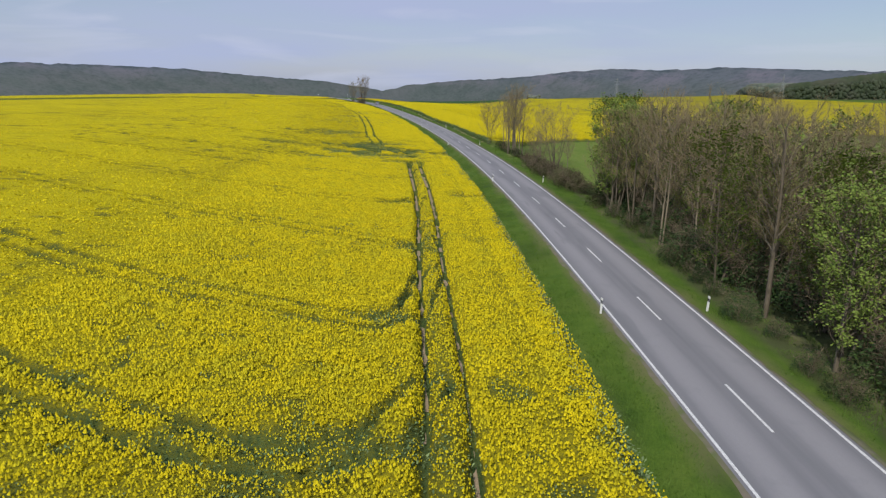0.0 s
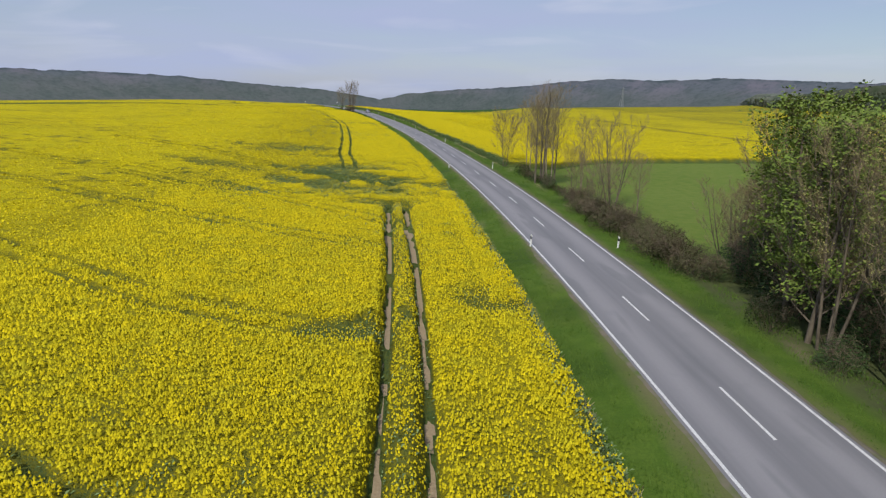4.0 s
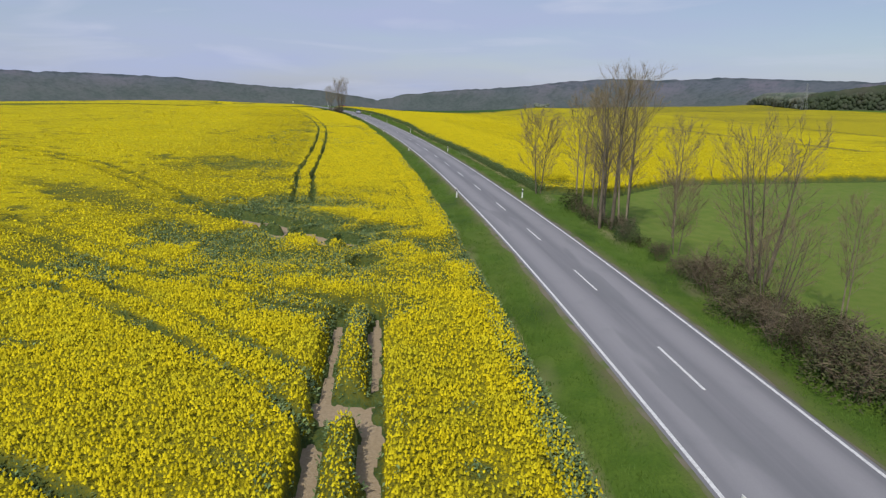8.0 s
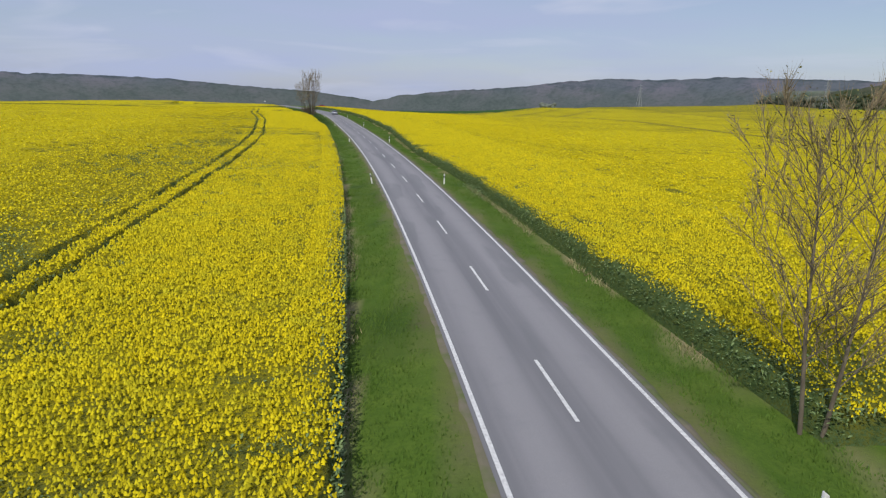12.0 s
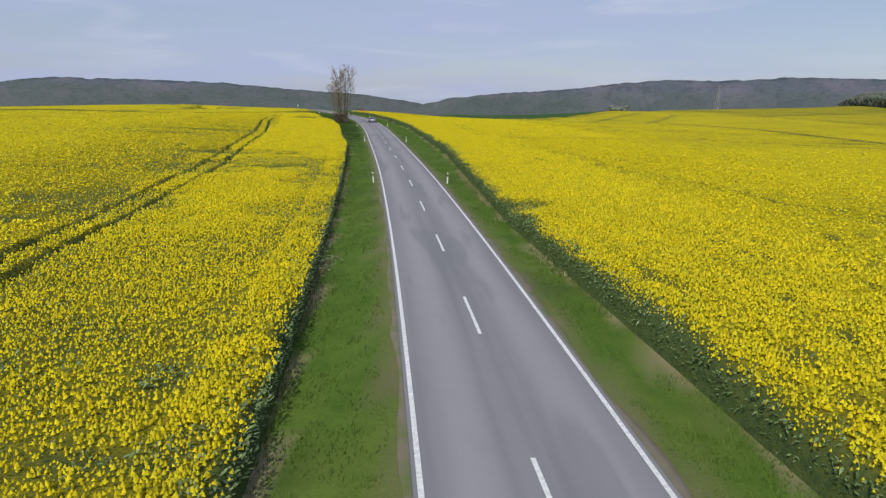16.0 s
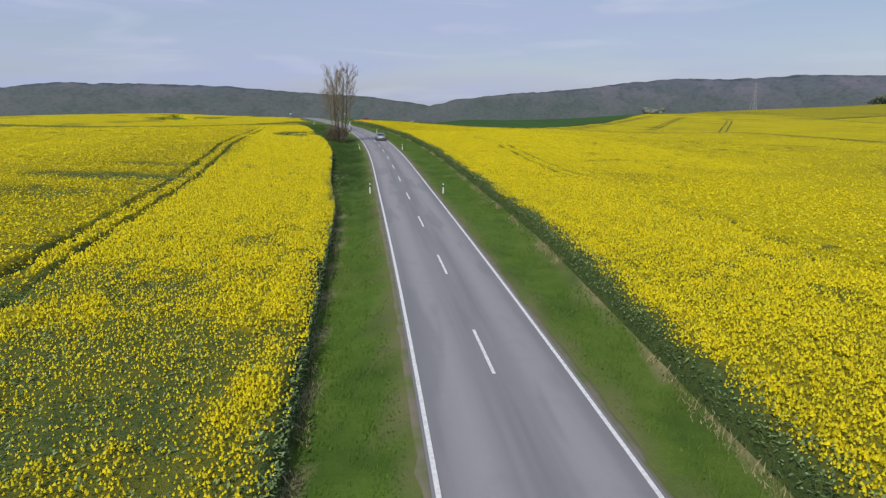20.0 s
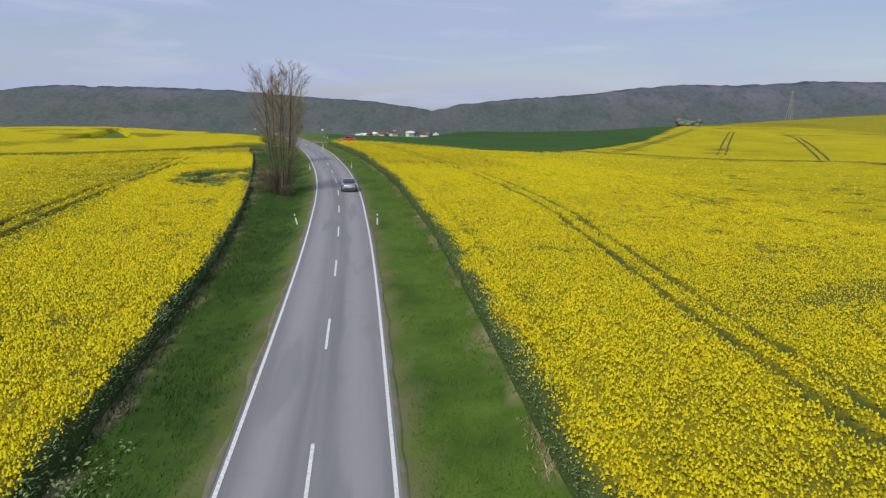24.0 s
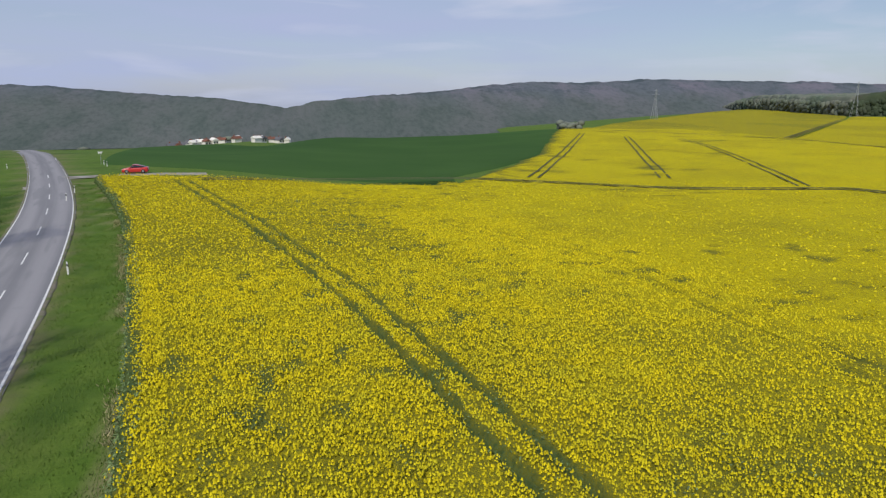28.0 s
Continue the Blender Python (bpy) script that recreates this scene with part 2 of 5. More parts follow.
M_LEAF = two_tone("rapeseed_leaves", (0.110, 0.170, 0.056), (0.185, 0.250, 0.095), 0.8, rough=0.6, island=0.4)
def blade_material():
    m, n, l, b = nodes_of("grass_blades", 0.75, 0.2)
    v = place(n, l)
    col = blend(n, l, span(n, l, noise_out(n, l, v, 0.5), 0.35, 0.65), (0.064, 0.125, 0.014), (0.100, 0.165, 0.022))
    col = blend(n, l, span(n, l, noise_out(n, l, v, 14.0), 0.4, 0.65, 0.0, 0.5), col, (0.045, 0.095, 0.012))
    dark = blend(n, l, span(n, l, noise_out(n, l, v, 0.9), 0.35, 0.65), (0.021, 0.048, 0.008), (0.042, 0.080, 0.012))
    l.new(blend(n, l, attribute(n, "lush"), col, dark), b.inputs["Base Color"])
    return m


M_SHOULDER = two_tone("shoulder_grit", (0.190, 0.160, 0.125), (0.145, 0.140, 0.085), 1.2, (0.100, 0.135, 0.035), 0.9, rough=0.95, bump=0.4)
M_STRAW = two_tone("dry_grass", (0.27, 0.25, 0.12), (0.36, 0.32, 0.18), 0.9, (0.17, 0.19, 0.07), 0.5, rough=0.9, island=0.35)
M_BLADE = blade_material()
# dark olive that stands for the shade down in the far tracks
M_RUT = two_tone("track_shade", (0.060, 0.068, 0.022), (0.10, 0.096, 0.032), 0.6, rough=0.95)
M_WHEAT = two_tone("young_cereal", (0.036, 0.086, 0.020), (0.050, 0.104, 0.026), 0.03, (0.030, 0.072, 0.018), 0.006, rough=1.0, spec=0.05, bump=0.5, depth=0.2)
M_MEADOW = two_tone("pale_meadow", (0.13, 0.20, 0.07), (0.17, 0.23, 0.09), 0.01, rough=0.9)
M_BARK = two_tone("bark_grey", (0.120, 0.100, 0.072), (0.190, 0.160, 0.115), 2.2, (0.075, 0.062, 0.045), 5.0, rough=0.95, stretch=(1, 1, 0.3))
M_BARK_PALE = two_tone("bark_pale", (0.21, 0.175, 0.118), (0.33, 0.28, 0.195), 2.0, (0.10, 0.082, 0.058), 4.0, rough=0.95, stretch=(1, 1, 0.3))
M_BARK_DARK = two_tone("bark_dark", (0.080, 0.066, 0.050), (0.130, 0.108, 0.080), 2.2, (0.055, 0.046, 0.036), 5.0, rough=0.95, stretch=(1, 1, 0.3))
# valley trees: aerial haze is mixed into the grey-green itself
M_HAZE_TREE = two_tone("hazed_valley_foliage", (0.120, 0.142, 0.105), (0.155, 0.165, 0.135), 0.05, (0.100, 0.130, 0.092), 0.02, rough=0.95, island=0.25)
M_TWIG = two_tone("twigs_brown", (0.190, 0.148, 0.085), (0.270, 0.215, 0.125), 0.8, rough=0.95, island=0.3)
M_STICK = two_tone("dead_sticks", (0.115, 0.090, 0.058), (0.17, 0.135, 0.088), 0.8, rough=0.95, island=0.3)
M_BUD = two_tone("buds_ochre", (0.24, 0.225, 0.075), (0.18, 0.18, 0.06), 0.6, rough=0.9, island=0.4)
M_FOLIAGE = two_tone("fresh_foliage", (0.092, 0.150, 0.020), (0.155, 0.205, 0.032), 0.5, rough=0.7, island=0.4)
M_FOLIAGE_DARK = two_tone("shrub_foliage", (0.021, 0.046, 0.010), (0.040, 0.074, 0.015), 0.6, rough=0.75, island=0.45)
M_BRAMBLE = two_tone("bramble_foliage", (0.056, 0.062, 0.022), (0.086, 0.082, 0.034), 0.6, (0.042, 0.066, 0.018), 0.25, rough=0.85, island=0.4)
# foliage lightened to grey-green so the colour carries the haze
M_FAR_TREE = two_tone("hazed_far_foliage", (0.092, 0.112, 0.078), (0.13, 0.135, 0.108), 0.05, (0.075, 0.100, 0.068), 0.02, rough=0.95, island=0.3)
M_CONIFER = two_tone("dark_wood", (0.046, 0.062, 0.038), (0.060, 0.078, 0.046), 0.12, (0.076, 0.080, 0.060), 0.05, rough=1.0, spec=0.05, island=0.15)
M_POST = two_tone("post_white", (0.78, 0.78, 0.75), (0.66, 0.66, 0.62), 4.0, rough=0.5)
M_BLACK = two_tone("band_black", (0.012, 0.012, 0.013), (0.02, 0.02, 0.02), 5.0, rough=0.5)
M_REFLECT = two_tone("reflector_grey", (0.55, 0.57, 0.6), (0.45, 0.46, 0.5), 20.0, rough=0.15, metal=0.6)
M_STEEL = two_tone("galvanised_steel", (0.36, 0.38, 0.39), (0.28, 0.30, 0.31), 0.3, rough=0.6, metal=0.3)
M_PLASTER = two_tone("plaster_white", (0.78, 0.76, 0.70), (0.66, 0.63, 0.57), 0.3, rough=0.9)
M_ROOF = two_tone("roof_tiles", (0.20, 0.075, 0.045), (0.12, 0.07, 0.055), 0.2, rough=0.85)
M_SLATE = two_tone("roof_slate", (0.09, 0.09, 0.10), (0.14, 0.14, 0.15), 0.2, rough=0.7)
M_PANE = two_tone("window_dark", (0.03, 0.035, 0.045), (0.05, 0.055, 0.06), 0.6, rough=0.15, spec=0.6)


# ---- the plan: road line, heights, field edges ----
def smooth(a, b, v):
    t = np.clip((np.asarray(v, float) - a) / (b - a), 0, 1)
    return t * t * (3 - 2 * t)


ROAD_Y = np.array([-120, -60, 0, 34, 72, 107.5, 142.8, 184, 233, 282, 330, 357, 383, 407, 426, 443, 462, 500, 560], float)
ROAD_X = np.array([13.6, 13.5, 13.0, 12.5, 11.1, 8.6, 4.9, -0.55, -8.55, -17.85, -27.6, -34.0, -41.6, -49.8, -57.4, -64.7, -73.4, -92, -122], float)
SLOPE = np.gradient(ROAD_X, ROAD_Y)


def road_x(y):
    y = np.asarray(y, float)
    i = np.clip(np.searchsorted(ROAD_Y, y) - 1, 0, len(ROAD_Y) - 2)
    h = ROAD_Y[i + 1] - ROAD_Y[i]
    t = np.clip((y - ROAD_Y[i]) / h, -3, 4)
    a, b, ma, mb = ROAD_X[i], ROAD_X[i + 1], SLOPE[i] * h, SLOPE[i + 1] * h
    inside = (2 * t**3 - 3 * t**2 + 1) * a + (t**3 - 2 * t**2 + t) * ma + (-2 * t**3 + 3 * t**2) * b + (t**3 - t**2) * mb
    return np.where(y > 560, -122 - 0.79 * (y - 560), np.where(y < -120, 13.6, inside))


def road_at(y, off):
    """A place off metres to the right of the centre line, square to it."""
    y = np.asarray(y, float)
    s = (road_x(y + 0.5) - road_x(y - 0.5))
    k = 1 / np.sqrt(1 + s * s)
    return road_x(y) + off * k, y - off * s * k


def crest_y(x):
    return np.interp(x, [-1000, -330, -130, -100, -70, -56, 4, 40, 95, 160, 400, 800, 2000], [540, 510, 478, 462, 464, 455, 434, 500, 640, 724, 1043, 1350, 1500])


def height(x, y):
    """The ground: level along the road, a shoulder to the west, a dip to the east, and a valley behind the crest."""
    x, y = np.asarray(x, float), np.asarray(y, float)
    u = x - road_x(np.clip(y, -120, 560))
    west = smooth(6, 45, -u)
    z = west * (0.9 * smooth(120, 220, y) * (1 - smooth(285, 395, y)) - 0.55 * smooth(330, 400, y)) - 0.022 * np.clip(u - 9, 0, 90) * smooth(150, 320, y)
    z = z - 0.35 * smooth(4, 10, -u) * (1 - smooth(180, 270, y)) - 0.9 * smooth(5, 14, u) * (1 - smooth(120, 150, y))
    z = z - 0.038 * np.clip(-x - 140, 0, 190) + 1.1 * smooth(-95, -200, x) * smooth(-3, 3, y - np.interp(x, [-330, -110, -88], [368, 380, 393]))
    z = z - 0.25 * smooth(3.1, 5.0, np.abs(u)) * (1 - 0.6 * smooth(5.5, 8.0, np.abs(u)))
    d = np.clip(y - crest_y(x), 0, None)
    ease = smooth(-60, -15, x) * (1 - smooth(95, 150, x))
    fall = 0.055 + 0.05 * smooth(-75, -170, x) - 0.036 * ease
    z = z - np.minimum(np.where(d < 30, fall * d * d / 60, fall * (d - 15)), 40)
    z = z - 1.0 * smooth(370, 436, y) * smooth(-45, -12, x) * (1 - smooth(40, 90, x)) - 0.09 * np.clip(y - 652, 0, 250) * ease
    w = np.clip(-x - 330, 0, None)
    z = z - np.minimum(0.03 * w, 30) * (x < -330)
    z = z - 70 * smooth(1150, 2300, np.hypot(x + 8, y - 200))
    return z + 7 * smooth(420, 620, x) * smooth(500, 900, y) * (1 - smooth(1000, 1500, y))


def edge_left(y):
    return np.interp(y, [-60, 270, 285, 315, 335, 361, 400, 430], [6.0, 6.4, 7.4, 8.3, 9.6, 12.0, 14.0, 14.0])


def edge_right(y):
    return np.interp(y, [130, 160, 182, 215, 240, 265, 300, 330, 400, 440], [6.4, 6.0, 6.1, 5.2, 6.1, 7.5, 7.8, 8.1, 7.4, 6.0])


def field_end_left(x):
    return np.interp(x, [-330, -110, -88, -73, -55], [365.5, 377, 390, 402.5, 413.5])


def right_end(x):
    return np.minimum(np.minimum(crest_y(x) + 4, np.interp(x, [-62, -50, -38, -20, 0, 12], [428, 436, 436.5, 434, 434, 900])), 640)


def meadow_end(x):
    return np.interp(x, [8, 12, 19, 30, 63, 160], [140, 138, 138, 147.5, 156, 200])


# wheel tracks of the sprayer: centre lines, gauge, depth to which the crop is gone
TRACKS = [
    ([(0.3, 5), (0.15, 25), (-0.3, 36), (-0.65, 45), (-1.1, 61), (-1.8, 75), (-2.2, 81), (-2.8, 89), (-3.5, 99)], 1.0),
    ([(-11.9, 128), (-12.8, 134), (-14.9, 145), (-17.8, 169.5), (-21.6, 197), (-25.5, 222), (-28.2, 236), (-32.5, 254), (-39.5, 283), (-47, 308), (-52.5, 325), (-61, 360), (-66, 380)], 0.85),
    ([(-33, 33), (-19, 24.5), (-14, 21.8), (-8.7, 19), (-5, 18), (-2.2, 20), (-0.5, 24)], 0.6),
    ([(-60, 66), (-40, 51.5), (-23.5, 40.4), (-16, 36.2), (-12, 34.4), (-7, 32), (-3.6, 30.6), (-1.5, 33), (-0.6, 40)], 0.62),
    ([(-75, 94), (-45, 73.5), (-22, 58.5), (-15.3, 55), (-7.9, 50.3), (-4, 48.2), (-1.4, 46)], 0.6),
    ([(-90, 122), (-60, 101), (-40.7, 87), (-29.4, 79), (-19.6, 72), (-13.5, 68), (-8.7, 66), (-4, 64.5), (-2, 67)], 0.5),
    ([(-75, 128), (-40, 104), (-22, 91), (-15, 87), (-10.3, 84.2), (-6, 82), (-3.3, 79.7)], 0.65),
    ([(-90, 155), (-60, 133), (-38.5, 116.3), (-26.8, 106.5), (-17.5, 101), (-10.6, 96), (-5, 91), (-3.6, 89.4)], 0.62),
    ([(-62, 165), (-40, 148), (-24.8, 129.5), (-20, 124.7), (-15.2, 120.9), (-11.3, 117.5), (-8.4, 115.2)], 0.62),
    ([(-44, 126), (-24, 110.6), (-16, 104.5), (-10.5, 101.7), (-5, 99)], 0.5),
    ([(-120, 205), (-80, 200), (-50, 196)], 0.4),
    ([(-90, 250), (-60, 246), (-36, 246.5)], 0.45),
    ([(-110, 295), (-70, 293), (-42, 291)], 0.45),
    ([(-5, 396), (0.5, 385.5), (6.2, 376), (8.9, 356), (14, 338)], 0.3),
    ([(30, 200), (12, 245), (6.5, 268), (2, 286), (-1.4, 296), (-3.2, 307), (-5.3, 322), (-7, 336), (-9.2, 347.3), (-15.5, 368), (-25, 394.5), (-40, 428)], 0.84),
]
GAUGE = 1.75
# thin, unflowered patches: centre, half sizes, turn in degrees, strength
PATCHES = [(-5, 108, 8, 4, 25, 0.35), (-12, 120.0, 12, 4.2, 143, 0.85), (-6.6, 114.6, 5.0, 3.4, 140, 0.9), (-3.2, 116.4, 3.4, 2.2, 150, 0.65), (-1.5, 112.6, 4.5, 1.4, 165, 0.6), (-9.5, 108.0, 8.5, 6.5, 0, 0.42), (-1.5, 104.5, 6, 4, 0, 0.35), (-4.5, 115, 4.2, 2.6, 140, 0.45), (2.4, 108, 2.0, 6.5, 8, 0.5), (-8, 125.2, 6.5, 3.2, 0, 0.55), (-13, 130, 3, 6, 10, 0.4), (-4, 99, 5, 2.6, 0, 0.5), (-12.5, 111, 6, 3.6, 140, 0.62), (-17, 113, 5, 3, 140, 0.5), (-30, 127, 14, 3, 140, 0.5),
           (-3, 32, 2.6, 1.6, 10, 0.75), (-2, 47, 2.2, 1.4, 0, 0.7), (-4.5, 65, 2.8, 1.4, 10, 0.75), (4, 68.5, 2.4, 1.6, 0, 0.6), (-4, 19, 4.5, 1.6, 0, 0.5),
           (0.4, 218, 1.8, 2.2, 0, 0.8), (-2.2, 205, 1.6, 7, 12, 0.5), (-17, 196, 8, 16, 10, 0.3), (-60, 372, 7, 2.4, 30, 0.55), (-62, 356, 7, 2.2, 35, 0.4), (-50.6, 353.8, 4.8, 7.5, 30, 0.98), (-51.5, 362, 4.5, 5.0, 0, 0.95), (-45.6, 357.5, 3.4, 6.5, 20, 0.96), (-50.6, 364.5, 4.4, 3.0, 0, 0.95), (-53.5, 357.5, 1.6, 2.2, 0, 0.9), (-68, 380.5, 4.5, 1.3, 32, 0.8), (-24, 152, 11, 7, 10, 0.5), (-31, 158, 7, 2.5, 30, 0.5), (-16, 141, 7, 3, 10, 0.4), (-22.5, 240.5, 7, 6.5, 20, 0.62), (-18, 234.5, 6, 5.5, 0, 0.52), (-28.5, 248, 6, 3.5, 20, 0.5), (-46, 270, 8, 3, 20, 0.4), (-28, 233, 6, 6, 0, 0.42), (-46, 281, 11, 2.6, 10, 0.8), (-15, 228, 4, 6, 10, 0.45), (-13, 215, 3.5, 6, 10, 0.4), (-26, 214, 6, 7, 10, 0.45), (-22, 106.5, 8, 2.0, 150, 0.45), (-8, 133, 8, 2.4, 150, 0.4), (-33, 246.5, 4, 1.4, 0, 0.7), (-46, 292, 7, 1.6, 5, 0.7),
           (-24, 247, 3.5, 2.5, 0, 0.4), (2, 70, 1.5, 2.5, 0, 0.4), (6, 352, 11, 13, 0, 0.2), (-3, 342, 7, 8, 0, 0.12), (6, 312, 4, 2, 30, 0.35), (14, 350, 6, 2, 30, 0.35), (14, 141, 5, 2.5, 0, 0.5),
           (2, 294, 11, 9, 0, 0.22), (9, 314, 13, 14, 0, 0.2), (-18.5, 309, 2.2, 14, 8, 0.3), (-10.0, 127.5, 5.5, 4.0, 10, 0.5)]
BARE = [(-3.1, 90.0, 1.6, 1.4, 0), (-2.0, 87.8, 0.5, 2.6, 0), (-3.7, 86.6, 0.4, 3.0, 5), (-2.6, 97.4, 0.35, 1.6, 0), (-4.3, 90.8, 0.7, 0.5, 0),
        (-6.9, 113.2, 2.6, 2.3, 140), (-5.4, 112.6, 1.3, 1.0, 150), (-8.6, 116.3, 2.0, 1.1, 143), (-13.2, 119.9, 5.6, 0.95, 143), (-20.0, 125.0, 5.0, 0.9, 145),
        (-9.9, 114.9, 3.0, 1.2, 141), (-15.4, 119.0, 5.0, 1.0, 142), (-4.1, 107.6, 1.2, 1.1, 0), (-52.6, 358.5, 1.2, 5.0, 12), (-50.5, 353.6, 1.6, 2.4, 20)]


def blob(x, y, cx, cy, a, b, turn):
    c, s = math.cos(radians(turn)), math.sin(radians(turn))
    dx, dy = x - cx, y - cy
    return np.sqrt(((dx * c + dy * s) / a) ** 2 + ((-dx * s + dy * c) / b) ** 2)


def line_distance(x, y, pts):
    best = np.full(np.shape(x), 1e9)
    for (ax, ay), (bx, by) in zip(pts[:-1], pts[1:]):
        dx, dy = bx - ax, by - ay
        t = np.clip(((x - ax) * dx + (y - ay) * dy) / (dx * dx + dy * dy), 0, 1)
        best = np.minimum(best, np.hypot(x - ax - t * dx, y - ay - t * dy))
    return best


def soft_noise(x, y, size, seed):
    """Smooth value noise in 0..1 at the given size in metres."""
    u, v = x / size, y / size
    i, j = np.floor(u), np.floor(v)
    fu, fv = u - i, v - j
    fu, fv = fu * fu * (3 - 2 * fu), fv * fv * (3 - 2 * fv)

    def h(a, b):
        q = np.sin(a * 127.1 + b * 311.7 + seed * 74.7) * 43758.5453
        return q - np.floor(q)
    return (h(i, j) * (1 - fu) + h(i + 1, j) * fu) * (1 - fv) + (h(i, j + 1) * (1 - fu) + h(i + 1, j + 1) * fu) * fv


def crop_state(x, y):
    """How tall the crop stands (0 to 1) and how richly it flowers (0 to 1)."""
    tall, bloom = np.ones(np.shape(x)), np.ones(np.shape(x))
    wob = (soft_noise(x, y, 1.3, 3) - 0.5) * 0.35
    for pts, deep in TRACKS:
        xs, ys = [p[0] for p in pts], [p[1] for p in pts]
        near = (x > min(xs) - 4) & (x < max(xs) + 4) & (y > min(ys) - 4) & (y < max(ys) + 4)
        if not near.any():
            continue
        d = np.abs(line_distance(x[near], y[near], pts) - GAUGE / 2) + wob[near] * (0.45 if deep > 0.9 else 1.0)
        worn = np.clip(0.45 + 1.1 * soft_noise(x[near], y[near], 1.5, 61), 0.3, 1.15)
        if deep > 0.9:
            broad = np.interp(y[near], [5, 40, 62, 80], [0.075, 0.10, 0.15, 0.20])
            sink = np.interp(y[near], [5, 45, 70], [0.95, 1.1, 1.3])
            flank = np.interp(y[near], [5, 45, 70], [0.32, 0.28, 0.22])
            rut = (1 - smooth(0, 1, (d - broad) / 0.06)) * np.minimum(sink * worn, 1.0)
            tall[near] = np.minimum(tall[near], np.minimum(1 - rut, flank + (1 - flank) * smooth(0, 0.55, d - broad)))
            bloom[near] = np.minimum(bloom[near], 1 - np.minimum((1 - smooth(0, 1, (d - broad) / 0.09)) * 1.2 * worn, 1))
            bloom[near] = bloom[near] * (1 - 0.3 * (1 - smooth(0.6, 0.9, line_distance(x[near], y[near], pts))))
        else:
            thin = 0.84 if y[near].mean() < 110 else 1.0
            rut = (1 - smooth(0, 1, (d - 0.08) / 0.22)) * np.minimum(deep * thin * worn, 1.0)
            tall[near] = np.minimum(tall[near], 1 - rut)
            bloom[near] = np.minimum(bloom[near], 1 - np.minimum((1 - smooth(0, 1, (d - 0.08) / 0.36)) * deep * 1.45 * (thin + 0.16 * (thin < 1)) * worn, 1))
    rough = soft_noise(x, y, 2.2, 5) - 0.5 + 0.6 * (soft_noise(x, y, 0.8, 8) - 0.5)
    for cx, cy, a, b, turn, k in PATCHES:
        d = blob(x, y, cx, cy, a, b, turn) + 0.7 * rough
        w = (1 - smooth(0.5, 1.15, d)) * k
        bloom = bloom * (1 - w)
        tall = tall * (1 - 0.28 * w)
    for cx, cy, a, b, turn in BARE:
        d = blob(x, y, cx, cy, a, b, turn) + 0.6 * rough
        w = 1 - smooth(0.8, 1.0, d + 0.5 * (soft_noise(x, y, 0.5, 9) - 0.5))
        tall, bloom = tall * (1 - w), bloom * (1 - w)
    low = soft_noise(x, y, 14, 1) * 0.5 + soft_noise(x, y, 5, 2) * 0.5
    fleck = smooth(0.70, 0.86, soft_noise(x, y, 1.1, 21)) * smooth(0.35, 0.7, soft_noise(x, y, 17, 22))
    bloom = bloom * (1 - 0.55 * fleck) * (0.78 + 0.34 * low)
    return tall, np.clip(bloom, 0, 1)


def in_left(x, y):
    return (x < road_x(y) - edge_left(y)) & (y < field_end_left(x)) & (y > -60) & (x > -330)


def in_right(x, y):
    return (x > road_x(y) + edge_right(y)) & (y > meadow_end(x)) & (x < 160) & (y < right_end(x))


def from_arrays(name, verts, faces, material, smooth_shade=False, floats=None):
    """A mesh object from an (n, 3) array of places and an (m, k) array of corner numbers."""
    me = bpy.data.meshes.new(name)
    k = faces.shape[1]
    me.vertices.add(len(verts))
    me.vertices.foreach_set("co", np.asarray(verts, np.float32).ravel())
    me.loops.add(faces.size)
    me.loops.foreach_set("vertex_index", np.asarray(faces, np.int32).ravel())
    me.polygons.add(len(faces))
    me.polygons.foreach_set("loop_start", np.arange(0, faces.size, k, dtype=np.int32))
    if smooth_shade:
        me.polygons.foreach_set("use_smooth", np.ones(len(faces), bool))
    for key, values in (floats or {}).items():
        me.attributes.new(key, "FLOAT", "POINT").data.foreach_set("value", np.asarray(values, np.float32).ravel())
    me.materials.append(material)
    me.update(calc_edges=True)
    return new(name, me)


def sheet(name, X, Y, Z, material, keep=None, floats=None):
    """A grid of quads over 2D arrays of places; keep tells which quads stay."""
    r, c = X.shape
    idx = np.arange(r * c).reshape(r, c)
    quads = np.stack([idx[:-1, :-1], idx[:-1, 1:], idx[1:, 1:], idx[1:, :-1]], -1).reshape(-1, 4)
    if keep is not None:
        quads = quads[keep.ravel()]
    verts = np.stack([X, Y, Z], -1).reshape(-1, 3)
    used = np.unique(quads)
    where = np.zeros(len(verts), np.int64)
    where[used] = np.arange(len(used))
    return from_arrays(name, verts[used], where[quads], material, True, {k: v.ravel()[used] for k, v in (floats or {}).items()})


def steps(*parts):
    """Coordinates that run through (from, to, step) parts."""
    return np.unique(np.round(np.concatenate([np.arange(a, b, s) for a, b, s in parts] + [[parts[-1][1]]]), 4))


def bank_grass(x, y):
    """Where the dark tall grass of the western bank stands, 0 to 1."""
    side = x - road_x(y)
    return smooth(255, 300, y) * smooth(3.2, 4.4, -side + 1.0 * (soft_noise(x, y, 3, 35) - 0.5)) * (0.55 + 0.45 * soft_noise(x, y, 4, 36)) * (y < 420)


